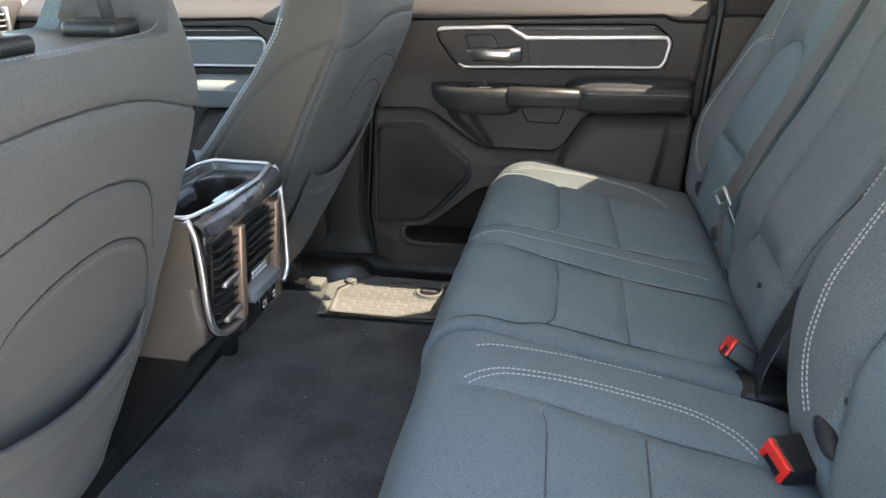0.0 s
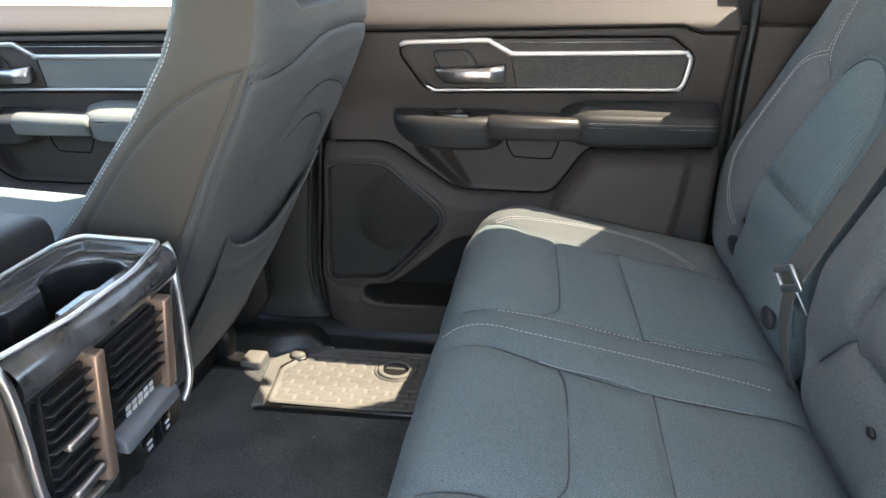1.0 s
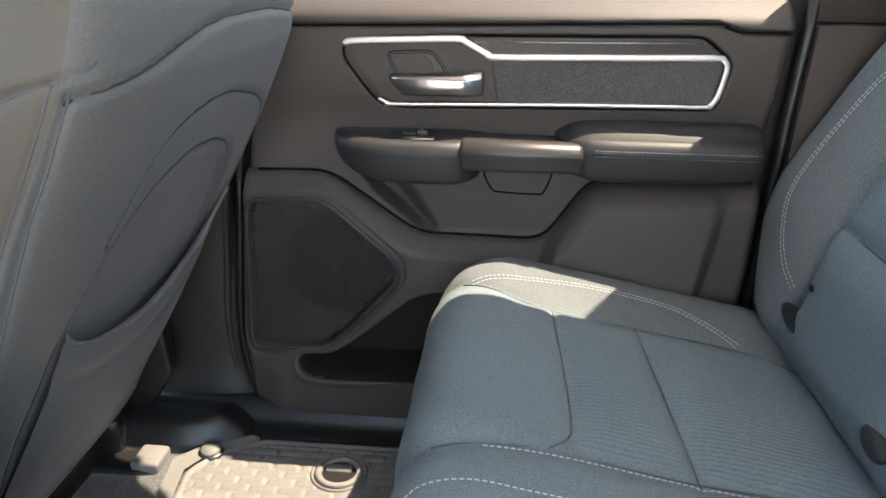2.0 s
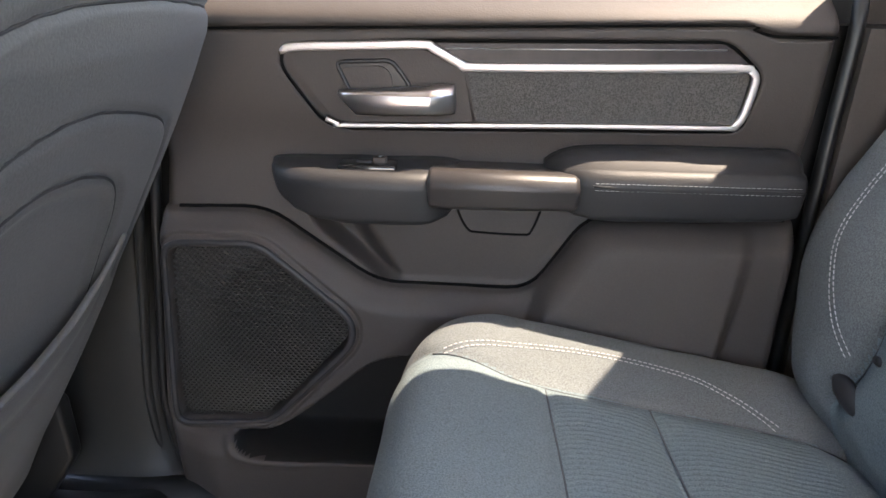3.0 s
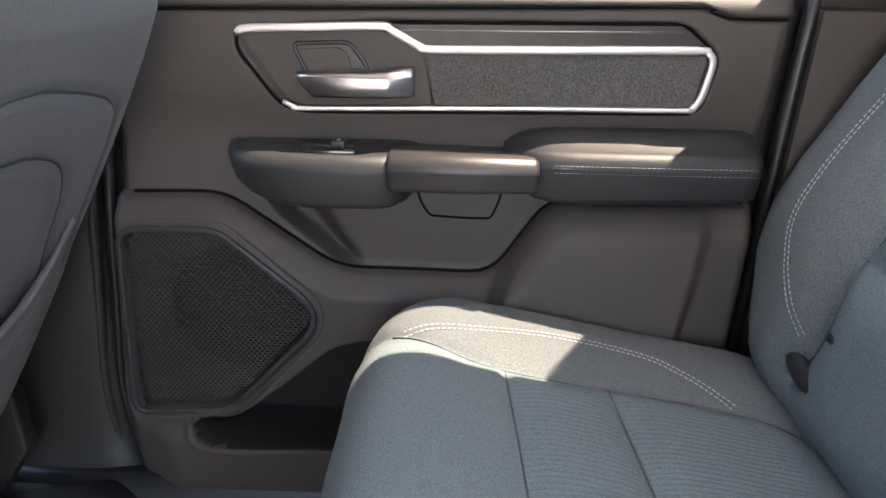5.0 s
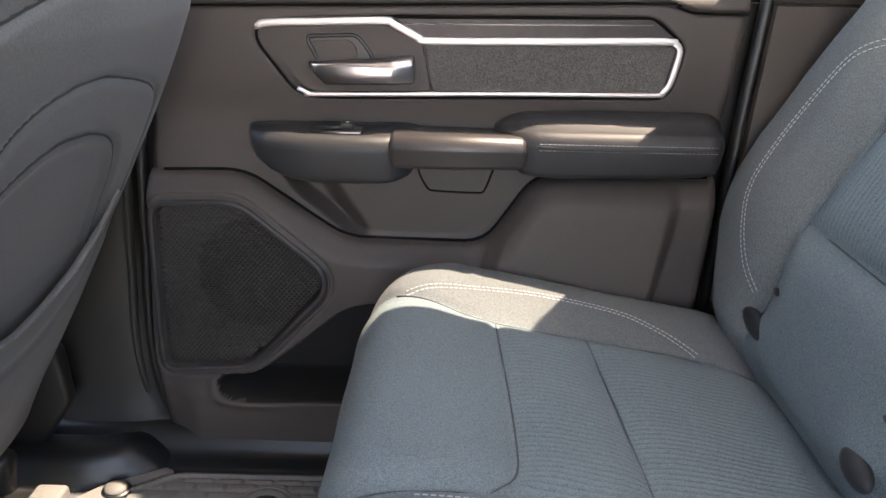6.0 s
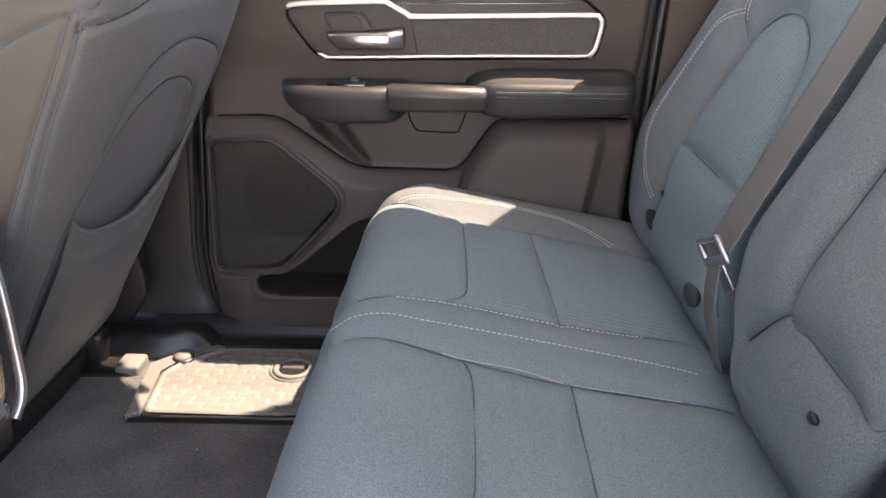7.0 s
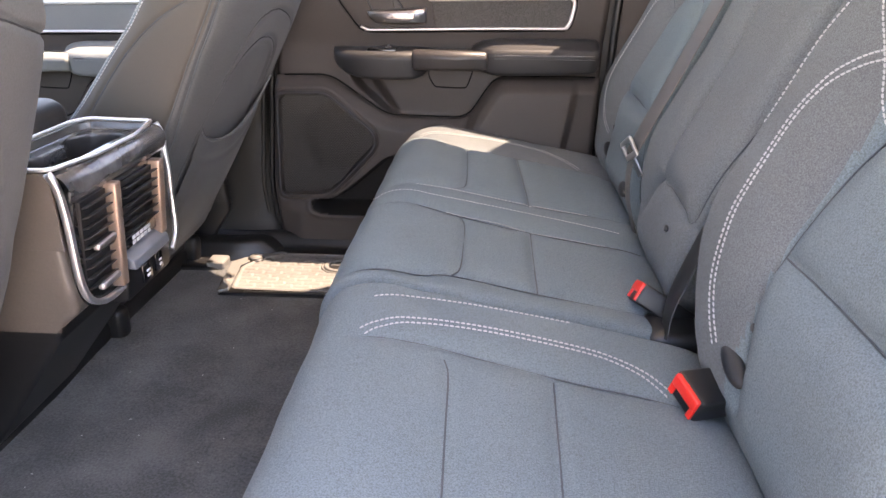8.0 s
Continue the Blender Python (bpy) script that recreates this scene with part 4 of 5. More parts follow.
MB_SEAMS = [
    curve([(1.150, 0.80), (1.140, 0.64), (1.135, 0.50), (1.126, 0.404), (1.08, 0.400), (1.0, 0.397), (0.955, 0.397), (0.93, 0.50), (0.92, 0.62), (0.92, 0.80)]),
    curve([(1.126, 0.404), (1.150, 0.385), (1.19, 0.34)]),
    curve([(0.955, 0.397), (0.94, 0.37), (0.93, 0.33)]),
]
mid_back, mid_back_on = backrest("bench_backrest", span((0.2, 0.975), (0.30, 0.965), (0.36, 0.950), (0.42, 0.925), (0.48, 0.908), (0.9, 0.90)), span((0.2, 1.20), (0.30, 1.215), (0.36, 1.252), (0.43, 1.268), (0.58, 1.262), (0.9, 1.262)), MB_SEAMS, [],
    "grey cloth centre backrest that folds to an armrest", dx=-0.004, r=0.035, whole=True)

NB_SEAMS = [
    curve([(0.66, 0.60), (0.688, 0.56), (0.700, 0.52), (0.702, 0.46), (0.704, 0.40), (0.695, 0.37), (0.68, 0.30)]),
    curve([(0.70, 0.452), (0.60, 0.455), (0.42, 0.455)]),
    curve([(0.40, 0.60), (0.42, 0.46), (0.43, 0.30)]),
    curve([(0.66, 0.60), (0.60, 0.64), (0.48, 0.64), (0.40, 0.60)]),
]
near_back, near_back_on = backrest("bench_backrest", span((0.2, 0.30), (0.4, 0.25), (0.9, 0.28)), span((0.2, 0.80), (0.30, 0.81), (0.345, 0.855), (0.40, 0.888), (0.46, 0.90), (0.9, 0.89)), NB_SEAMS,
    [], "blue-grey cloth outboard backrest with double light stitching", extra=lambda y, z: 0.012 * step(y, 0.715, 0.80), side=0.702)
sew(near_back_on, [[(0.742, 0.329), (0.762, 0.352), (0.778, 0.385), (0.788, 0.430), (0.800, 0.468), (0.808, 0.515), (0.809, 0.555), (0.793, 0.589), (0.770, 0.611), (0.742, 0.627), (0.70, 0.638)]], near_back, (-0.0045, 0.0045), long=0.0048, gap=0.0016, thick=0.0023)
sew(near_back_on, [[(0.865, 0.535), (0.867, 0.578), (0.860, 0.621), (0.842, 0.660), (0.825, 0.70)], [(0.688, 0.580), (0.742, 0.631), (0.780, 0.667), (0.80, 0.70)]], near_back, long=0.0048, gap=0.0018, thick=0.0021)


# ---- the front seats ----
SEAT_Z = [0.0, 0.17, 0.30, 0.37, 0.403, 0.46, 0.523, 0.567, 0.61, 0.65, 0.70, 0.80]
SEAT_X = [-0.69, -0.604, -0.531, -0.493, -0.478, -0.447, -0.414, -0.392, -0.371, -0.354, -0.346, -0.348]


def seat_back_x(z):
    return np.interp(z, SEAT_Z, SEAT_X)


def seat_front_x(z):
    return np.interp(z, [0.10, 0.30, 0.474, 0.601, 0.668, 0.72, 0.80], [-0.98, -0.815, -0.666, -0.566, -0.522, -0.505, -0.50])


def front_seat(name, label, flip=False, shift=0.0):
    """A bucket seat's backrest seen from behind: shell, pocket, seams; built on the far side and mirrored for the near one."""
    c = thing(name, label, "car seat", group="front seats")
    mid = 1.465
    m = (lambda v: np.stack([v[:, 0] + shift + np.interp(v[:, 2], [0.1, 0.35, 0.5, 0.61, 0.74], [0.016, -0.005, -0.026, -0.042, -0.060]), 2.02 - v[:, 1], v[:, 2]], 1)) if flip else (lambda v: v + np.array([[shift, 0, 0]]))
    turn = (lambda fs: fs) if flip else (lambda fs: [f[::-1] for f in fs])
    zs = np.concatenate([np.linspace(0.115, 0.74, 160), 0.74 + 0.05 * np.sin(np.linspace(0, math.pi / 2, 16))[1:]])
    dense = np.linspace(0, 2 * math.pi, 4000)
    base = even(np.stack([0.09 * np.sign(np.cos(dense)) * np.abs(np.cos(dense)) ** 0.34, 0.24 * np.sign(np.sin(dense)) * np.abs(np.sin(dense)) ** 0.34], 1), 0.0034)[:-1] / np.array([[0.09, 0.24]])
    n = len(base)
    V = np.zeros((len(zs), n, 3))
    for i, z in enumerate(zs):
        xb, xf = float(seat_back_x(z)), float(seat_front_x(z))
        w = float(np.interp(z, [0.13, 0.2, 0.35, 0.55, 0.66, 0.75], [0.275, 0.278, 0.272, 0.264, 0.258, 0.235]))
        r = max(0.0, (z - 0.74) / 0.05)
        cut = 0.035 * (1 - math.sqrt(max(0, 1 - min(r, 1) ** 2)))
        a, b = (xb - xf) / 2 - cut, w - cut
        x = (xb + xf) / 2 + a * base[:, 0]
        y = mid + b * base[:, 1]
        x -= 0.014 * np.abs(base[:, 1]) ** 2.5 * (base[:, 0] > 0) * np.clip(base[:, 0], 0, 1)
        V[i] = np.stack([x, y, np.full(n, z)], 1)
    flat = V.reshape(-1, 3)
    du = np.roll(V, -1, 1) - np.roll(V, 1, 1)
    dv = np.gradient(V, axis=0)
    N = np.cross(du, dv).reshape(-1, 3)
    N /= np.linalg.norm(N, axis=1)[:, None] + 1e-12
    rear, side = N[:, 0] > 0.45, N[:, 1] < -0.45
    YZ, XZ = flat[:, 1:], flat[:, [0, 2]]
    disp = np.zeros(len(flat))
    back_seams = [
        curve([(1.20, 0.640), (1.27, 0.655), (1.383, 0.682), (1.524, 0.686), (1.70, 0.672)]),
        curve([(1.30, 0.50), (1.335, 0.575), (1.388, 0.602), (1.454, 0.608), (1.495, 0.604), (1.565, 0.590), (1.61, 0.577), (1.635, 0.562), (1.645, 0.52), (1.66, 0.40)]),
        curve([(1.29, 0.20), (1.275, 0.30), (1.28, 0.40), (1.30, 0.47), (1.34, 0.53), (1.398, 0.556), (1.445, 0.559), (1.497, 0.552), (1.547, 0.532), (1.572, 0.50), (1.582, 0.46), (1.60, 0.40), (1.61, 0.33)]),
    ]
    if flip:
        back_seams[0] = back_seams[0] - np.array([[0.0, 0.014]])
        back_seams[1] = back_seams[1] - np.array([[0.0, 0.012]])
        back_seams[2] = back_seams[2] - np.array([[0.012, 0.030]])
    side_seams = [
        curve([(-0.36, 0.668), (-0.40, 0.656), (-0.45, 0.637), (-0.501, 0.605), (-0.545, 0.565), (-0.579, 0.524), (-0.626, 0.46), (-0.66, 0.40)]),
        curve([(-0.400, 0.655), (-0.425, 0.60), (-0.450, 0.55), (-0.48, 0.485), (-0.506, 0.43), (-0.55, 0.33), (-0.58, 0.25)]),
        curve([(-0.388, 0.655), (-0.412, 0.60), (-0.437, 0.55), (-0.467, 0.485), (-0.492, 0.43), (-0.535, 0.33), (-0.565, 0.25)]),
    ]
    for s in back_seams:
        disp -= np.where(rear, 0.0045 * np.exp(-(far_from(YZ, s) / 0.0042) ** 2), 0)
    for s in side_seams:
        disp -= np.where(side, 0.003 * np.exp(-(far_from(XZ, s) / 0.0026) ** 2), 0)
    # the sunk pocket panel
    poly = [tuple(p) for p in back_seams[2]]
    disp -= np.where(rear, 0.007 * step(inside(YZ, poly), 0.0, 0.02), 0)
    disp += 0.0012 * np.array([noise.noise((p[0] * 9, p[1] * 9, p[2] * 9)) for p in flat])
    flat = flat + N * disp[:, None]
    # a flat shelf between the raised shoulders
    cap = 0.722 + 0.10 * step(np.abs(flat[:, 1] - mid), 0.16, 0.235) + 0.05 * np.clip(-0.46 - flat[:, 0], 0, 1)
    flat[:, 2] = np.minimum(flat[:, 2], cap)
    faces = grid_faces(len(zs), n, wrap_v=True)
    k = len(zs)
    rings, last = [], flat[(k - 1) * n:].copy()
    centre = np.array([last[:, 0].mean(), mid])
    for f in np.linspace(0.88, 0.04, 9):
        q = last.copy()
        q[:, :2] = centre + (last[:, :2] - centre) * f
        q[:, 2] = np.minimum(0.79, 0.722 + 0.10 * step(np.abs(q[:, 1] - mid), 0.16, 0.235) + 0.05 * np.clip(-0.46 - q[:, 0], 0, 1))
        rings.append(q)
    flat = np.concatenate([flat] + rings)
    N = np.concatenate([N] + [np.tile([[0.0, 0.0, 1.0]], (n, 1))] * len(rings))
    kk = k + len(rings)
    faces = grid_faces(kk, n, wrap_v=True)
    faces += [tuple((kk - 1) * n + j for j in range(n)), tuple(range(n))[::-1]]
    nz = np.array([N[f[0]] for f in faces])
    cz = np.array([flat[f[0]][2] for f in faces])
    idx = np.where((nz[:, 0] > 0.3) | (cz > 0.742), 1, 0)
    idx = np.where((nz[:, 0] < -0.6), 2, idx)
    put("backrest", m(flat), turn(faces), [VINYL, SHELLCLOTH, FABRIC], c, index=idx.tolist())
    def lay(line, plane, mask):
        src = flat[:len(mask)][mask]
        key = src[:, plane]
        q = []
        for p in even(line, 0.006):
            d2 = ((key - p) ** 2).sum(1)
            near = np.argpartition(d2, 4)[:4]
            if d2[near].min() > 0.012 ** 2:
                continue
            w = 1 / (d2[near] + 1e-7)
            q.append((src[near] * w[:, None]).sum(0) / w.sum())
        q = np.array(q)
        for _ in range(3):
            q[1:-1] = 0.25 * q[:-2] + 0.5 * q[1:-1] + 0.25 * q[2:]
        return q
    for s in back_seams:
        cord("seam", m(lay(s, [1, 2], rear) - np.array([[0.0002, 0, 0]])), 0.0014, DARKSEAM, c)
    for s in side_seams:
        cord("seam", m(lay(s, [0, 2], side)), 0.0010, SEAM, c)
    # map pocket with a hemmed mouth
    ys = np.linspace(1.283, 1.612, 70)
    mouth = np.interp(ys, [1.283, 1.30, 1.328, 1.38, 1.43, 1.484, 1.543, 1.587, 1.600, 1.612], [0.420, 0.402, 0.389, 0.379, 0.377, 0.382, 0.398, 0.425, 0.445, 0.462]) - (0.022 if flip else 0.0)
    rows = []
    ts = np.linspace(0, 1, 44)
    for y, zm in zip(ys, mouth):
        e = (y - 1.283) / (1.612 - 1.283)
        bulge = math.sin(math.pi * e)
        for t in ts:
            z = zm + (0.150 - zm) * t
            gap = 0.0015 + 0.0045 * min(1.0, e / 0.10) + 0.020 * bulge * (math.sin(math.pi * min(1, 0.12 + 0.88 * t)) ** 0.8) * (1 - 0.35 * t)
            gap += 0.0025 * math.exp(-((t - 0.16) / 0.03) ** 2) * -1
            gap += 0.002 * noise.noise((y * 14, z * 14, 1.5))
            x = float(seat_back_x(z)) + gap - 0.014 * abs((y - mid) / 0.26) ** 2.5
            rows.append((x, y, z))
    put("pocket", m(np.array(rows)), turn(grid_faces(len(ys), len(ts))), SHELLCLOTH, c, "cloth map pocket with a hemmed mouth")
    hem = np.array([rows[i * len(ts)] for i in range(len(ys))])
    tube("hem", m(hem + np.array([[-0.001, 0, 0.0]])), oval(0.009, 0.006, 10), SHELLCLOTH, c, up=(0, 0, 1), taper=[min(1.0, 0.1 + i / 9, 0.1 + (len(hem) - 1 - i) / 9) for i in range(len(hem))])
    # front cushion and its dark base
    bm = bmesh.new()
    box(bm, -1.22, -0.70, mid - 0.245, mid + 0.245, 0.20, 0.325, 0.045, segments=5)
    for v in bm.verts:
        v.co.z += 0.05 * (-0.7 - v.co.x)
        v.co.x += shift
        if flip:
            v.co.y = 2.02 - v.co.y
    part("cushion", bm, FABRIC, c)
    bm = bmesh.new()
    box(bm, -1.15, -0.64, mid - 0.20, mid + 0.20, 0.02, 0.20, 0.02)
    for v in bm.verts:
        v.co.x += shift + (0.0 if v.co.z > 0.1 else -0.06)
        if flip:
            v.co.y = 2.02 - v.co.y
    part("base", bm, BLACK, c, "black seat base and slide cover")
    for y in (mid - 0.19, mid + 0.19):
        bm = bmesh.new()
        box(bm, -1.10, -0.665, y - 0.02, y + 0.02, 0.0, 0.07, 0.014, segments=3)
        for v in bm.verts:
            v.co.x += shift
            if flip:
                v.co.y = 2.02 - v.co.y
        part("seat_rail", bm, BLACK, c, "black steel seat rail")
    bm = bmesh.new()
    prism(bm, [(-1.15, 0.04), (-0.66, 0.03), (-0.60, 0.12), (-0.605, 0.20), (-0.66, 0.25), (-1.15, 0.26)], "y", mid + 0.235, mid + 0.262, 0.006)
    for v in bm.verts:
        v.co.x += shift
        if flip:
            v.co.y = 2.02 - v.co.y
    part("side_cover", bm, BLACK, c, "black plastic seat side cover")
    # light stitching down the inner front bolster
    rr = []
    zz = np.arange(0.40, 0.70, 0.004)
    for o in (0.018, 0.027):
        q = lay(np.stack([seat_front_x(zz) + o, zz], 1), [0, 2], side)
        rr.append([(p, (-0.3, 1.0 if flip else -1.0, 0.2)) for p in m(q + np.array([[-0.0003, -0.0012, 0]]))])
    stitches("stitching", rr, c, 0.0048, 0.0018, 0.0017)
    return c




def headrest(parent, y, x, posts):
    """A padded headrest: a rounded block, narrower above, on two steel posts."""
    bm = bmesh.new()
    box(bm, x - 0.055, x + 0.050, y - 0.135, y + 0.135, 0.815, 1.0, 0.045, segments=6)
    for v in bm.verts:
        f = (v.co.z - 0.815) / 0.185
        v.co.y = y + (v.co.y - y) * (1 - 0.14 * f)
        v.co.x += 0.05 * f
    part("headrest", bm, FABRIC, parent, "blue-grey cloth headrest")
    for dy in posts:
        bm = bmesh.new()
        bmesh.ops.create_cone(bm, cap_ends=True, segments=20, radius1=0.0065, radius2=0.0065, depth=0.14, matrix=Matrix.Translation((x, y + dy, 0.79)) @ Matrix.Rotation(radians(-10), 4, "Y"))
        part("headrest_post", bm, STEEL, parent, "polished steel headrest post")


DARKSEAM = material("dark_thread", (0.018, 0.018, 0.019), 0.9, spread=0.15, grain=500)
DULL = material("grey_thread", (0.2, 0.2, 0.2), 0.85, spread=0.1)
SHELLCLOTH = material("seat_back_cloth", (0.070, 0.071, 0.070), 0.62, spread=0.2, scale=5, grain=420, bump=0.4, spec=0.3, sheen=0.06, blotch=0.3)
passenger = front_seat("front_seat", "dark grey front seat with vinyl sides and a map pocket")
headrest(passenger, 1.465, -0.44, (-0.075, 0.075))
settle(passenger, (-0.7, 1.445, 0.0))
driver = front_seat("front_seat", "dark grey front seat with steel headrest posts beside the door", flip=True, shift=0.0)
headrest(driver, 0.612, -0.464, (-0.078, 0.078))
for y in (0.534, 0.690):
    bm = bmesh.new()
    box(bm, -0.494, -0.434, y - 0.024, y + 0.024, 0.719, 0.737, 0.007, segments=3)
    part("post_collar", bm, BLACK, driver, "black plastic post collar")
rr = []
for o in (0.0,):
    q = spline([(-0.423, 0.38, 0.7235), (-0.418, 0.46, 0.7235), (-0.416, 0.56, 0.7235), (-0.418, 0.66, 0.7235), (-0.423, 0.715, 0.727), (-0.430, 0.745, 0.742), (-0.445, 0.765, 0.762)], 0.002)
    rr.append([(p, (0.3, 0, 1)) for p in q])
stitches("stitching", rr, driver, 0.0045, 0.002, 0.001, mat=DULL)
settle(driver, (-0.7, 0.575, 0.0))


# ---- centre console ----
def console():
    c = thing("centre_console", "black centre console with cup holders and rear air vents", "console")
    y0, y1 = 0.862, 1.158
    # body: side profile drawn across, foot swept forward
    prof = [(-0.500, 0.375), (-0.488, 0.30), (-0.492, 0.268), (-0.53, 0.235), (-0.60, 0.14), (-0.69, 0.02), (-1.25, 0.02), (-1.25, 0.42), (-0.625, 0.44), (-0.62, 0.375)]
    P = even(prof + prof[:1], 0.012)[:-1]
    mid = np.array([-0.8, 0.22])
    rows, secs = [], [(0.0, 0.014), (0.003, 0.006), (0.010, 0.001), (0.03, 0.0), (0.5, 0.0)]
    secs = secs + [(1 - f, k) for f, k in secs[-2::-1]]
    for f, k in secs:
        d = (mid - P) / np.linalg.norm(mid - P, axis=1)[:, None]
        q = P + d * k
        inset = np.interp(q[:, 1], [0.02, 0.24, 0.3], [0.035, 0.010, 0.0])
        yy = (y0 + 0.002 + inset) * (1 - f) + (y1 - 0.002 - inset) * f
        rows.append(np.stack([q[:, 0], yy, q[:, 1]], 1))
    n = len(P)
    fs = grid_faces(len(rows), n, wrap_v=True)
    vv = np.concatenate(rows)
    dark = [int(np.mean([vv[k][2] for k in f]) < 0.232) for f in fs]
    # each side in two pieces: satin upper part; black foot, also painted-in shade
    low = P[:, 1] < 0.232
    s = next(i for i in range(n) if low[i] and not low[i - 1])
    e = next(s + i for i in range(1, n) if not low[(s + i) % n])
    foot = [i % n for i in range(s - 1, e + 1)]
    upper = [i % n for i in range(e, s + n)]
    for ring, flip in ((0, -1), (len(rows) - 1, 1)):
        for piece, d in ((foot, 1), (upper, 0)):
            fs.append(tuple(ring * n + k for k in piece)[::flip])
            dark.append(d)
    put("body", vv, fs, [SIDETRIM, BLACK], c, "satin brown-grey console side over a black foot that also carries its shade", index=dark)
    for ya, yb in ((y0 + 0.001, y0 + 0.006), (y1 - 0.006, y1 - 0.001)):
        bm = bmesh.new()
        prism(bm, [(-0.625, 0.36), (-0.492, 0.36), (-0.500, 0.43), (-0.503, 0.460), (-0.612, 0.460), (-0.625, 0.45)], "y", ya, yb, 0.001)
        part("side_panel", bm, SIDETRIM, c, "satin brown-grey side panel", smooth=False)
    # recessed black rear face
    bm = bmesh.new()
    prism(bm, rounded([(0.872, 0.445), (1.148, 0.445), (1.146, 0.29), (1.125, 0.262), (0.90, 0.262), (0.874, 0.295)], 0.02), "x", -0.492, -0.482)
    part("rear_face", bm, GLOSS, c, "gloss black vent panel", smooth=False)
    # bright frame round the rear face
    path = spline([(-0.502, 0.862, 0.462), (-0.494, 0.865, 0.44), (-0.486, 0.869, 0.38), (-0.480, 0.872, 0.315), (-0.479, 0.884, 0.285), (-0.479, 0.912, 0.268), (-0.479, 0.945, 0.263), (-0.480, 0.975, 0.263)], 0.005)
    tube("frame", path, oval(0.0085, 0.009, 14, 5), BRIGHT, c, "bright satin frame", up=(1, 0, 0))
    path = spline([(-0.500, 1.160, 0.458), (-0.486, 1.158, 0.43), (-0.474, 1.154, 0.37), (-0.468, 1.151, 0.31), (-0.468, 1.145, 0.28), (-0.470, 1.130, 0.262)], 0.005)
    tube("frame", path, oval(0.008, 0.009, 14, 5), BRIGHT, c, "bright satin frame", up=(1, 0, 0))
    # glossy band below the cup holders, reflections mottled into its colour
    zs = [(-0.492, 0.420), (-0.482, 0.428), (-0.480, 0.444), (-0.490, 0.460), (-0.505, 0.465)]
    band = spline(zs, 0.004)
    ys = np.linspace(y0 + 0.004, y1 - 0.006, 48)
    bow = lambda y: 0.009 * (1 - ((y - 1.01) / 0.148) ** 2)
    put("trim_band", [(x + bow(y), y, z - 0.006 * ((y - 1.01) / 0.148) ** 2) for y in ys for x, z in band], [f[::-1] for f in grid_faces(len(ys), len(band))], BAND, c, "dark glossy trim band with reflections mottled into its colour")
    # top tray with two round cup wells
    outer = rounded([(-0.502, 0.868), (-0.485, 0.95), (-0.483, 1.06), (-0.500, 1.150), (-0.605, 1.155), (-0.618, 1.12), (-0.618, 0.89), (-0.605, 0.862)], 0.012)
    nx, ny = 150, 320
    gx, gy = np.meshgrid(np.linspace(-0.622, -0.480, nx), np.linspace(0.858, 1.160, ny), indexing="ij")
    P = np.stack([gx.ravel(), gy.ravel()], 1)
    ins = inside(P, outer)
    z = np.full(len(P), 0.462)
    z -= 0.012 * step(ins, 0.006, 0.012)
    rim = np.minimum(np.linalg.norm(P - [-0.548, 0.942], axis=1), np.linalg.norm(P - [-0.553, 1.072], axis=1)) - 0.047
    slot = np.maximum(np.abs(P[:, 0] + 0.552) - 0.026, np.abs(P[:, 1] - 1.01) - 0.05)
    well = np.minimum(rim, slot)
    z -= 0.075 * step(-well, 0.0, 0.006)
    keep = ins > -0.001
    faces = [f for f in grid_faces(nx, ny) if all(keep[i] for i in f)]
    put("cup_tray", np.stack([P[:, 0], P[:, 1], z], 1), faces, [TRAY, BLACK], c, "glossy dark grey cup holder tray with dark wells", index=[int(z[f[0]] < 0.445) for f in faces])
    for cx, cy in ((-0.548, 0.945), (-0.556, 1.072)):
        bm = bmesh.new()
        bmesh.ops.create_cone(bm, cap_ends=True, segments=32, radius1=0.013, radius2=0.011, depth=0.012, matrix=Matrix.Translation((cx, cy, 0.384)))
        part("cup_boss", bm, PLASTIC, c, "raised boss in the cup well")
    rimline = even(list(outer) + [outer[0]], 0.004)[:-1]
    tube("rim", [(a, b, 0.464) for a, b in rimline], oval(0.007, 0.006, 10), BRIGHT, c, "thin chrome rim", closed=True)
    # vents
    def vent(ya, yb, za, zb, xs, tab):
        bm = bmesh.new()
        box(bm, xs - 0.004, xs - 0.001, ya, yb, za, zb)
        v = part("vent", bm, BLACK, c, "black air vent", smooth=False)
        k = int((zb - za) / 0.0135)
        for i in range(k):
            z = za + (i + 0.5) * (zb - za) / k
            bm = bmesh.new()
            box(bm, -0.0045, 0.0045, ya, yb, -0.0011, 0.0011, 0.0005, m=Matrix.Translation((xs + 0.005, 0, z)) @ Matrix.Rotation(radians(-12), 4, "Y"))
            part("slat", bm, SLAT, v)
        for zt in tab:
            bm = bmesh.new()
            box(bm, xs + 0.004, xs + 0.014, ya + 0.22 * (yb - ya), ya + 0.97 * (yb - ya), zt - 0.005, zt + 0.005, 0.003, segments=3)
            part("vent_tab", bm, CHROME, v, "chrome vent tab")
        return v
    vent(0.884, 0.948, 0.293, 0.418, -0.478, (0.352, 0.296))
    vent(0.985, 1.092, 0.330, 0.412, -0.476, ())
    for ya, yb, za, zb in ((0.950, 0.966, 0.272, 0.424), (1.094, 1.116, 0.300, 0.418)):
        bm = bmesh.new()
        box(bm, -0.486, -0.465, ya, yb, za, zb, 0.003, segments=3)
        part("pillar", bm, COPPER, c, "warm brushed upright trim")
    bm = bmesh.new()
    box(bm, -0.484, -0.474, 0.978, 1.100, 0.311, 0.328, 0.002)
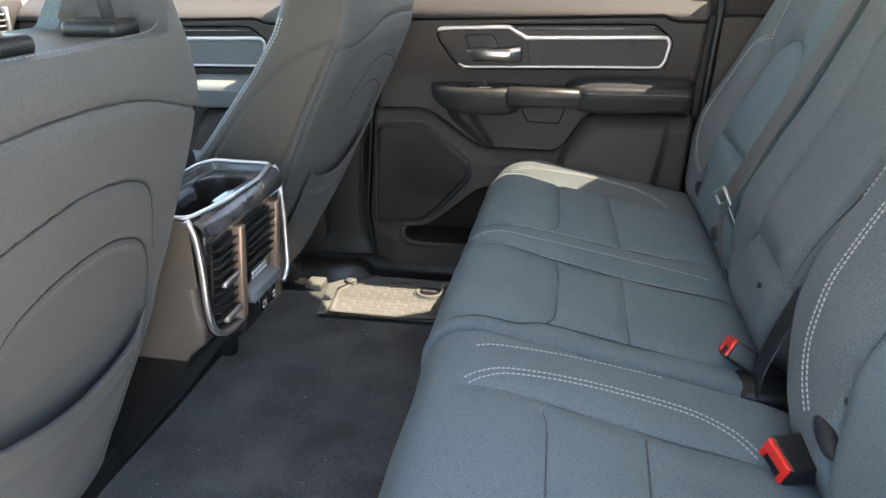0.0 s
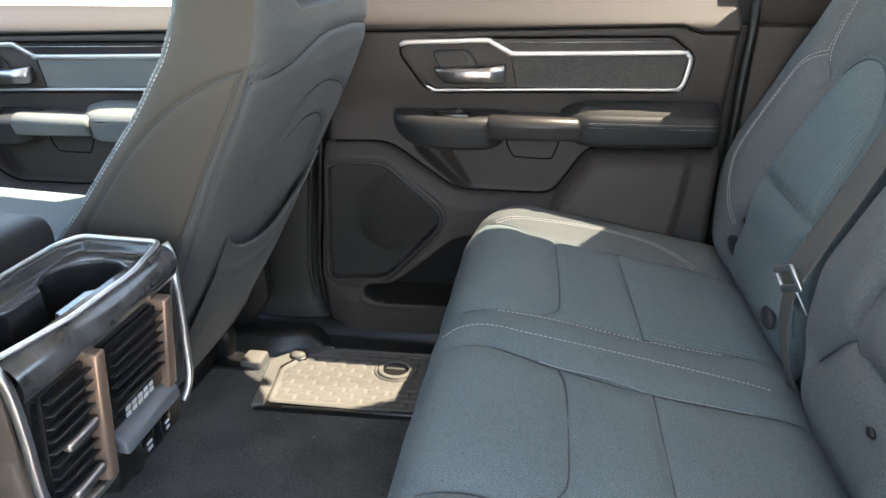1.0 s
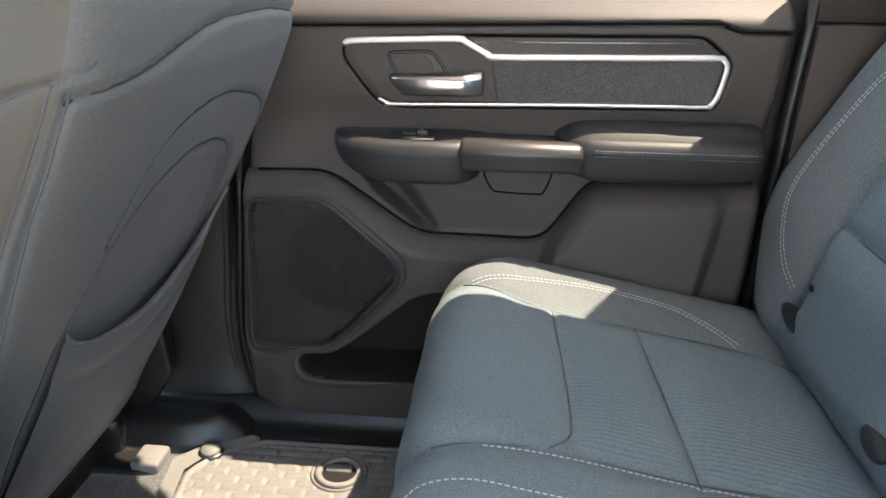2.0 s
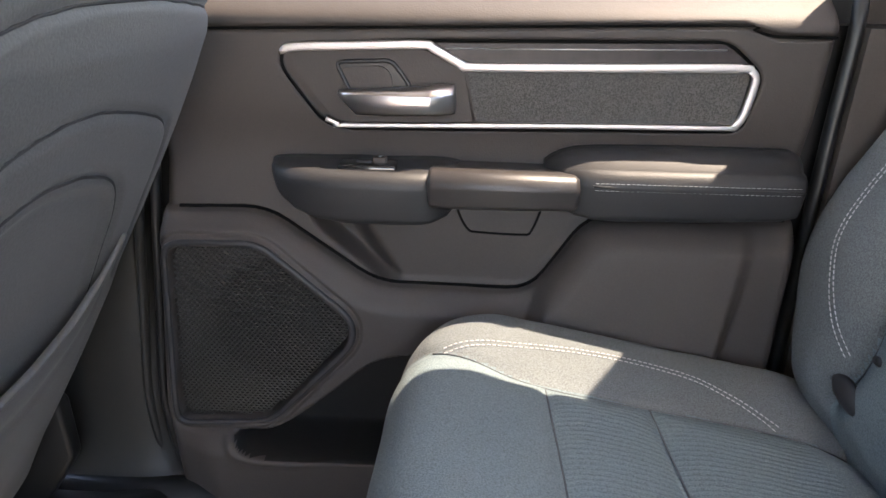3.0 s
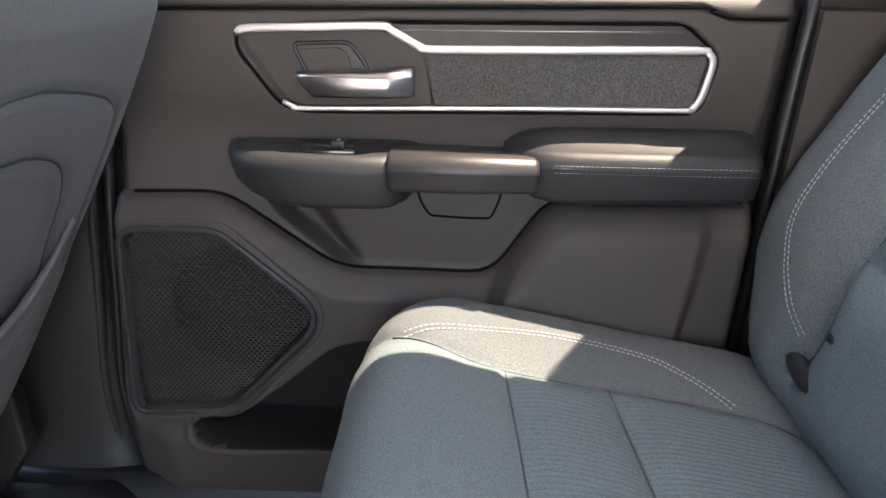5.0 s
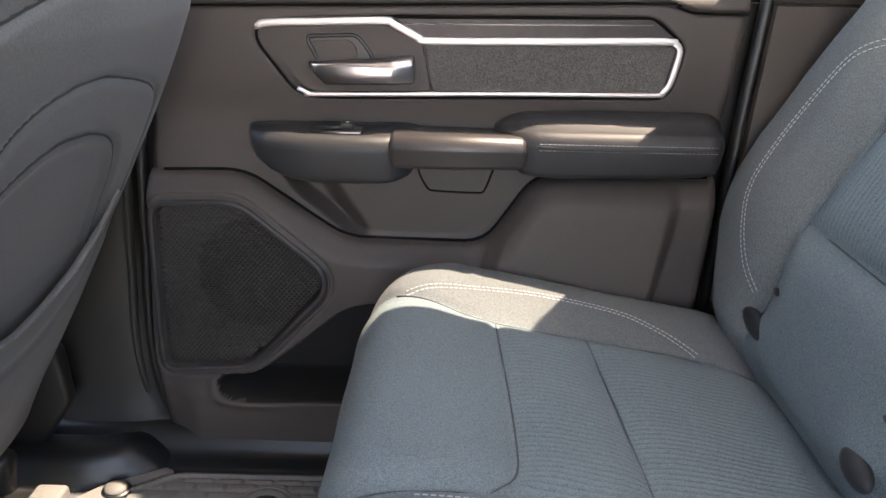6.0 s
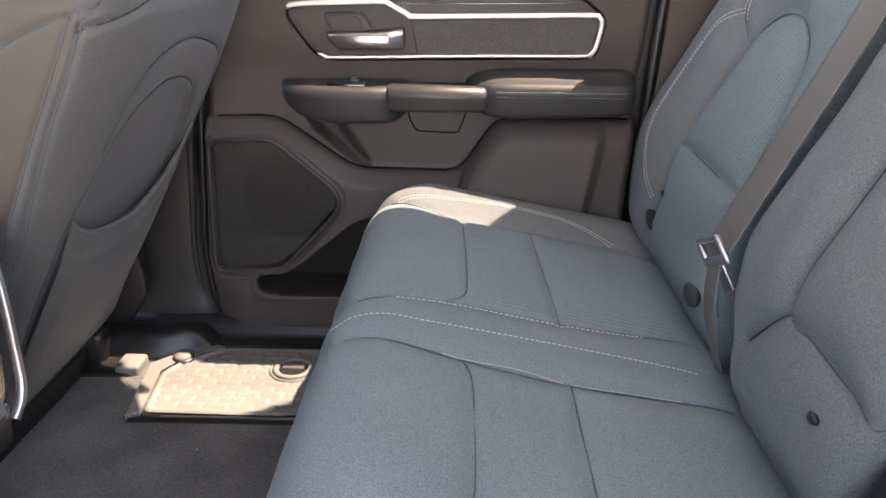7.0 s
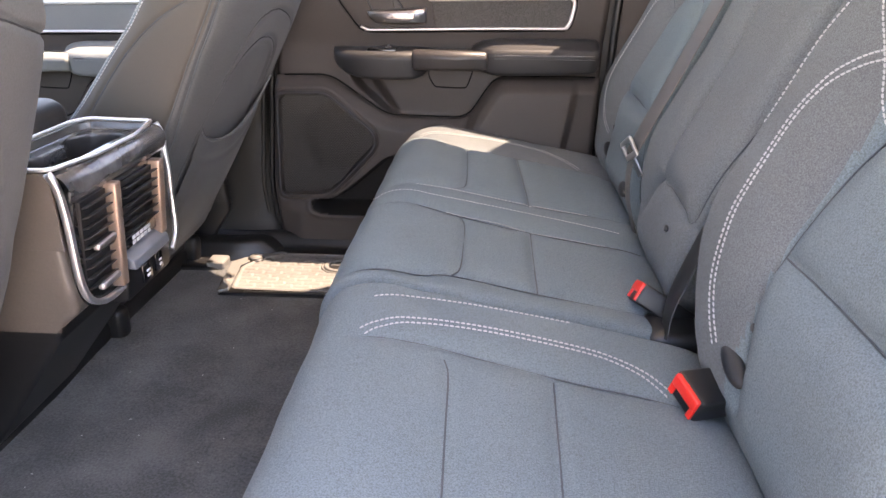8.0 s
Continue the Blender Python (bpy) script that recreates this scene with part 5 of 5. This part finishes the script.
    strip = part("badge_panel", bm, GLOSS, c, "gloss black panel with pale lettering")
    for k in range(2):
        for i in range(5):
            bm = bmesh.new()
            box(bm, -0.4735, -0.4728, 1.005 + 0.0125 * i, 1.0145 + 0.0125 * i, 0.3135 + 0.0075 * k, 0.319 + 0.0075 * k, 0.0)
            part("print_bar", bm, PALE, strip, smooth=False)
    bm = bmesh.new()
    prism(bm, [(-0.486, 0.312), (-0.462, 0.298), (-0.460, 0.284), (-0.486, 0.286)], "y", 0.980, 1.108, 0.002)
    part("ledge", bm, SILVER, c, "silver-grey ledge under the vents")
    bm = bmesh.new()
    prism(bm, [(-0.492, 0.286), (-0.470, 0.284), (-0.474, 0.238), (-0.50, 0.232)], "y", 0.972, 1.128, 0.003)
    usb = part("socket_block", bm, BLACK, c, "black socket block")
    for y in (1.03, 1.075):
        bm = bmesh.new()
        box(bm, -0.475, -0.4685, y - 0.014, y + 0.014, 0.247, 0.276, 0.002)
        lid = part("socket_cover", bm, GLOSS, usb)
        bm = bmesh.new()
        box(bm, -0.4682, -0.4676, y - 0.006, y + 0.006, 0.262, 0.265)
        box(bm, -0.4682, -0.4676, y - 0.005, y + 0.005, 0.254, 0.258)
        part("socket_mark", bm, PALE, lid, smooth=False)
    # lid of the storage box, padded vinyl
    bm = bmesh.new()
    box(bm, -1.02, -0.625, 0.868, 1.152, 0.43, 0.50, 0.028, segments=5)
    part("armrest_lid", bm, SOFT, c, "padded black vinyl armrest lid")
    # the rear face leans forward towards its foot
    for ob in c.children_recursive:
        for v in ob.data.vertices:
            if v.co.x > -0.53:
                v.co.x -= 0.012 * float(step(0.46 - v.co.z, 0.0, 0.16))
            if v.co.y > 1.05 and v.co.x > -0.53:
                v.co.y -= 0.012 * float(step(v.co.y, 1.05, 1.12)) * float(step(0.455 - v.co.z, 0.0, 0.04))
    return settle(c, (-0.8, 1.01, 0.02))


SIDETRIM = material("console_side", (0.10, 0.082, 0.068), 0.4, spread=0.12, scale=10, grain=300, bump=0.1)
SLAT = material("vent_slat", (0.022, 0.022, 0.022), 0.35, spread=0.1, spec=0.5)
# The wide colour spread imitates broken reflections on dark gloss.
BAND = material("band_reflection_mottle", (0.062, 0.061, 0.063), 0.2, spread=0.85, scale=26, grain=60, bump=0.0, coat=0.7)
BRIGHT = material("bright_satin", (0.82, 0.82, 0.83), 0.42, metal=1.0, spread=0.03, bump=0.0)
SILVER = material("silver_paint", (0.13, 0.142, 0.158), 0.32, spread=0.04, bump=0.0)
TRAY = material("dark_gloss_tray", (0.045, 0.047, 0.05), 0.22, spread=0.15, coat=0.6, bump=0.0)
console()


# ---- floor bin lid, its mat and fittings ----
def bin_lid():
    c = thing("floor_bin_lid", "black rubber-topped storage bin lid let into the carpet, sunlit", "storage lid")
    frame_poly = rounded([(-0.560, 1.466), (0.05, 1.478), (0.05, 1.705), (-0.47, 1.700), (-0.548, 1.655), (-0.580, 1.625)], 0.012)
    bm = bmesh.new()
    prism(bm, frame_poly, "z", -0.01, 0.014, 0.002)
    part("frame", bm, BLACK, c, "black plastic frame", smooth=False)
    mat_poly = rounded([(-0.532, 1.480), (0.04, 1.486), (0.04, 1.694), (-0.455, 1.690), (-0.520, 1.648), (-0.548, 1.60)], 0.015)
    nx, ny = 240, 90
    gx, gy = np.meshgrid(np.linspace(-0.552, 0.04, nx), np.linspace(1.478, 1.696, ny), indexing="ij")
    P = np.stack([gx.ravel(), gy.ravel()], 1)
    ins = inside(P, mat_poly)
    row = np.floor((P[:, 1] - 1.478) / 0.0175)
    fy = (P[:, 1] - 1.478) / 0.0175 - row
    fx = ((P[:, 0] + row * 0.021) / 0.042) % 1.0
    tile = step(np.minimum(fy, 1 - fy), 0.05, 0.22) * step(np.minimum(fx, 1 - fx), 0.03, 0.12)
    z = 0.0165 + 0.0032 * tile * (0.5 + 0.5 * fx)
    border = step(ins, 0.010, 0.016)
    z = 0.0165 * (1 - border) + z * border + 0.004 * np.exp(-((ins - 0.005) / 0.004) ** 2)
    ring = np.linalg.norm(P - [-0.318, 1.622], axis=1)
    z = np.where(ring < 0.045, 0.0165, z)
    keep = ins > -0.002
    faces = [f for f in grid_faces(nx, ny) if all(keep[i] for i in f)]
    put("mat", np.stack([P[:, 0], P[:, 1], z], 1), faces, RUBBER, c, "ribbed rubber mat with a brick-like relief")
    # round pull
    def ringed(name, r0, r1, z0, z1, mat, label=""):
        n = 48
        prof = [(r0, z0), (r0, z1 - 0.002), (r0 + 0.002, z1), (r1 - 0.002, z1), (r1, z1 - 0.002), (r1, z0)]
        vs = [(-0.318 + r * math.cos(2 * math.pi * i / n), 1.622 + r * math.sin(2 * math.pi * i / n), zz) for i in range(n) for r, zz in prof]
        put(name, vs, grid_faces(n, len(prof), wrap_u=True), mat, c, label)
    ringed("pull_ring", 0.026, 0.036, 0.012, 0.0225, RUBBER, "round pull ring")
    ringed("ring_seat", 0.038, 0.043, 0.012, 0.020, RUBBER)
    bm = bmesh.new()
    bmesh.ops.create_circle(bm, cap_ends=True, segments=40, radius=0.026, matrix=Matrix.Translation((-0.318, 1.622, 0.0172)))
    part("pull_well", bm, BLACK, c)
    bm = bmesh.new()
    box(bm, -0.340, -0.300, 1.624, 1.640, 0.012, 0.020, 0.003)
    part("latch_tab", bm, RUBBER, c)
    # flat ledge round the corner and the low round knob
    bm = bmesh.new()
    prism(bm, [(-0.557, 1.466), (-0.536, 1.474), (-0.541, 1.54), (-0.551, 1.602), (-0.524, 1.650), (-0.462, 1.692), (-0.475, 1.698), (-0.548, 1.658), (-0.578, 1.626)], "z", 0.010, 0.020, 0.002)
    part("corner_ledge", bm, RUBBER, c, smooth=False)
    for r, z0, z1, mat in ((0.022, 0.016, 0.021, BLACK), (0.0165, 0.018, 0.026, RUBBER)):
        bm = bmesh.new()
        bmesh.ops.create_cone(bm, cap_ends=True, segments=28, radius1=r, radius2=r * 0.86, depth=z1 - z0, matrix=Matrix.Translation((-0.526, 1.648, (z0 + z1) / 2)))
        part("knob", bm, mat, c, "low round knob")
    bm = bmesh.new()
    prism(bm, [(-0.50, 1.4695), (0.04, 1.480), (0.04, 1.484), (-0.50, 1.4735)], "z", 0.012, 0.017)
    part("edge_strip", bm, STEEL, c, "thin bright edge strip")
    return settle(c, (-0.3, 1.58, 0.0))


bin_lid()
bm = bmesh.new()
box(bm, -0.634, -0.590, 1.600, 1.650, -0.01, 0.026, 0.006, segments=3)
tagged(part("floor_bracket", bm, RUBBER), "grey plastic seat-track cap on the carpet", "track cap")


# ---- belts and buckles ----
def buckle(name, at, rot, label, size=1.0):
    c = thing(name, label, "seat-belt buckle", group="bench buckles")
    m = Matrix.Translation(at) @ rot @ Matrix.Scale(size, 4)
    bm = bmesh.new()
    box(bm, 0.0, 0.072, -0.021, 0.021, -0.0135, 0.0135, 0.0035, m=m, segments=3)
    b = part("housing", bm, BLACK, c, "black plastic housing")
    bm = bmesh.new()
    box(bm, -0.0035, 0.004, -0.0185, 0.0185, -0.001, 0.0125, 0.002, m=m)
    box(bm, -0.0025, 0.004, -0.0185, -0.012, -0.0115, 0.0, 0.001, m=m)
    box(bm, -0.0025, 0.004, 0.012, 0.0185, -0.0115, 0.0, 0.001, m=m)
    part("release_button", bm, RED, b, "red release button")
    bm = bmesh.new()
    box(bm, 0.055, 0.13, -0.014, 0.014, -0.006, 0.006, 0.003, m=m)
    part("stalk", bm, BLACK, c)
    return settle(c, at)


buckle("belt_buckle", (0.230, 0.948, 0.296), Matrix.Rotation(radians(-8), 4, "Z") @ Matrix.Rotation(radians(30), 4, "Y") @ Matrix.Rotation(radians(-20), 4, "X"), "black buckle with a red button between seat and backrest", 1.08)
buckle("belt_buckle", (0.239, 0.709, 0.288), Matrix.Rotation(radians(25), 4, "Z") @ Matrix.Rotation(radians(6), 4, "Y") @ Matrix.Rotation(radians(20), 4, "X"), "black buckle with a red button on the cushion", 1.12)


def ribbon(name, path, width, across, mat, parent, label=""):
    prof = oval(width, 0.0016, 8, 4)
    path = spline(path, 0.01)
    verts = []
    a = Vector(across).normalized()
    for i, p in enumerate(path):
        t = Vector(path[min(i + 1, len(path) - 1)] - path[max(i - 1, 0)]).normalized()
        s = (a - t * a.dot(t)).normalized()
        u = s.cross(t)
        verts += [Vector(p) + s * q + u * r for q, r in prof]
    k = len(path)
    return put(name, verts, grid_faces(k, 8, wrap_v=True) + [tuple(range(8))[::-1], tuple((k - 1) * 8 + j for j in range(8))], mat, parent, label)


belt_thing = thing("seat_belt", "dark grey webbing belt with a steel tongue hanging on the backrest", "seat belt")
ribbon("webbing", [(0.266, 1.278, 0.395), (0.276, 1.282, 0.418), (0.325, 1.286, 0.525), (0.376, 1.287, 0.640), (0.416, 1.287, 0.735), (0.455, 1.285, 0.83)], 0.046, (-0.2, 1, 0), WEBBING, belt_thing)
ribbon("lower_webbing", [(0.268, 1.274, 0.398), (0.262, 1.262, 0.36), (0.264, 1.248, 0.32), (0.278, 1.238, 0.27)], 0.030, (-0.1, 1, 0), WEBBING, belt_thing)
tm = Matrix.Translation((0.264, 1.268, 0.400)) @ Matrix.Rotation(radians(14), 4, "Z") @ Matrix.Rotation(radians(-20), 4, "Y") @ Matrix.Rotation(radians(-28), 4, "X") @ Matrix.Diagonal((1.2, 1.06, 1.3, 1.0))
bm = bmesh.new()
box(bm, -0.003, 0.003, -0.027, 0.027, 0.013, 0.020, 0.003, m=tm, segments=3)
box(bm, -0.003, 0.003, -0.027, 0.027, -0.008, 0.001, 0.003, m=tm, segments=3)
box(bm, -0.003, 0.003, -0.029, -0.022, -0.007, 0.019, 0.003, m=tm, segments=3)
box(bm, -0.003, 0.003, 0.022, 0.029, -0.007, 0.019, 0.003, m=tm, segments=3)
part("tongue_loop", bm, STEEL, belt_thing, "steel tongue loop")
bm = bmesh.new()
box(bm, -0.0012, 0.0012, -0.011, 0.011, -0.032, -0.006, 0.001, m=tm)
part("tongue", bm, STEEL, belt_thing, "steel latch tongue")
settle(belt_thing, (0.26, 1.25, 0.27))

# child-seat anchor eyes and the dark bolster caps low on the backrests
for (y, z), on, owner in (((1.578, 0.372), far_back_on, far_back), ((1.352, 0.364), far_back_on, far_back), ((1.016, 0.357), mid_back_on, mid_back), ((0.690, 0.380), near_back_on, near_back), ((0.445, 0.372), near_back_on, near_back)):
    p, nv = on(y, z)
    q = Vector(nv).to_track_quat("Z", "Y").to_matrix().to_4x4()
    bm = bmesh.new()
    for r1, dz, r2 in ((0.0065, 0.0005, 0.005),):
        bmesh.ops.create_cone(bm, cap_ends=True, segments=20, radius1=r1, radius2=r2, depth=0.003, matrix=Matrix.Translation(p) @ q @ Matrix.Diagonal((1.35, 0.75, 1, 1)))
    part("anchor_button", bm, BLACK, owner, "small black anchor button")
for (y, z, w, h), on, owner in (((1.610, 0.318, 0.012, 0.036), far_back_on, far_back), ((1.360, 0.306, 0.013, 0.026), far_back_on, far_back), ((0.702, 0.331, 0.012, 0.036), near_back_on, near_back)):
    p, nv = on(y, z)
    nv = Vector(nv)
    rise = (Vector((0.0, 1.0, 0.15)) - nv * nv.dot(Vector((0.0, 1.0, 0.15)))).normalized()
    across = nv.cross(rise)
    bm = bmesh.new()
    bmesh.ops.create_uvsphere(bm, u_segments=24, v_segments=12, radius=1.0)
    m4 = Matrix((across * w, rise * h, nv * 0.009)).transposed().to_4x4()
    bmesh.ops.transform(bm, verts=bm.verts, matrix=Matrix.Translation(p) @ m4)
    part("anchor_cover", bm, SOFT, owner, "black oval anchor cover")
settle(bench, (0.1, 1.0, 0.01))
# black straps between the centre and near backrests
st = thing("fold_strap", "black fold strap and hinge cover between the backrests", "strap")
ribbon("strap", [(0.312, 0.922, 0.42), (0.288, 0.915, 0.36), (0.264, 0.897, 0.305), (0.255, 0.882, 0.262)], 0.046, (0.1, 1, 0.2), BLACK, st)
bm = bmesh.new()
box(bm, 0.235, 0.31, 0.868, 0.940, 0.235, 0.272, 0.014, segments=3)
part("hinge_cover", bm, BLACK, st)
settle(st, (0.28, 0.90, 0.25))


# ---- dashboard, far ahead ----
def dashboard():
    c = thing("dashboard", "dark dashboard with chrome-edged end vent", "dashboard")
    prof = spline([(-1.85, 0.10), (-1.50, 0.12), (-1.45, 0.30), (-1.47, 0.50), (-1.46, 0.66), (-1.52, 0.72), (-1.85, 0.74)], 0.03)
    ys = np.linspace(0.22, 1.84, 30)
    put("body", [(x + 0.03 * math.sin((y - 0.22) * 4), y, z) for y in ys for x, z in prof], grid_faces(len(ys), len(prof)), PLASTIC, c)
    bm = bmesh.new()
    box(bm, -1.46, -1.435, 1.62, 1.74, 0.58, 0.66, 0.006)
    v = part("vent", bm, BLACK, c)
    for i in range(5):
        bm = bmesh.new()
        box(bm, -1.434, -1.428, 1.625, 1.735, 0.590 + 0.014 * i, 0.594 + 0.014 * i, 0.001)
        part("slat", bm, CHROME, v)
    for y in (1.612, 1.742):
        bm = bmesh.new()
        box(bm, -1.44, -1.425, y - 0.005, y + 0.005, 0.575, 0.665, 0.003)
        part("vent_edge", bm, CHROME, v, "chrome vent edge")
    return settle(c, (-1.6, 1.0, 0.1))


dashboard()


# ---- lint on the carpet ----
rng = random.Random(4)
verts, faces = [], []
for _ in range(36):
    x, y, a, s = rng.uniform(-0.62, -0.12), rng.uniform(0.62, 1.44), rng.uniform(0, 6.28), rng.uniform(0.0006, 0.0016)
    b = len(verts)
    for k, (u, v) in enumerate(((-1.6, -0.5), (1.6, -0.4), (1.3, 0.6), (-1.2, 0.5))):
        verts.append((x + s * (u * math.cos(a) - v * math.sin(a)), y + s * (u * math.sin(a) + v * math.cos(a)), 0.0142))
    verts.append((x, y, 0.0155))
    faces += [(b, b + 1, b + 4), (b + 1, b + 2, b + 4), (b + 2, b + 3, b + 4), (b + 3, b, b + 4)]
lint = put("lint", verts, faces, THREAD, None, "pale lint specks scattered on the dark carpet")
tagged(lint, "pale lint specks scattered on the dark carpet", "lint", kind="stuff")
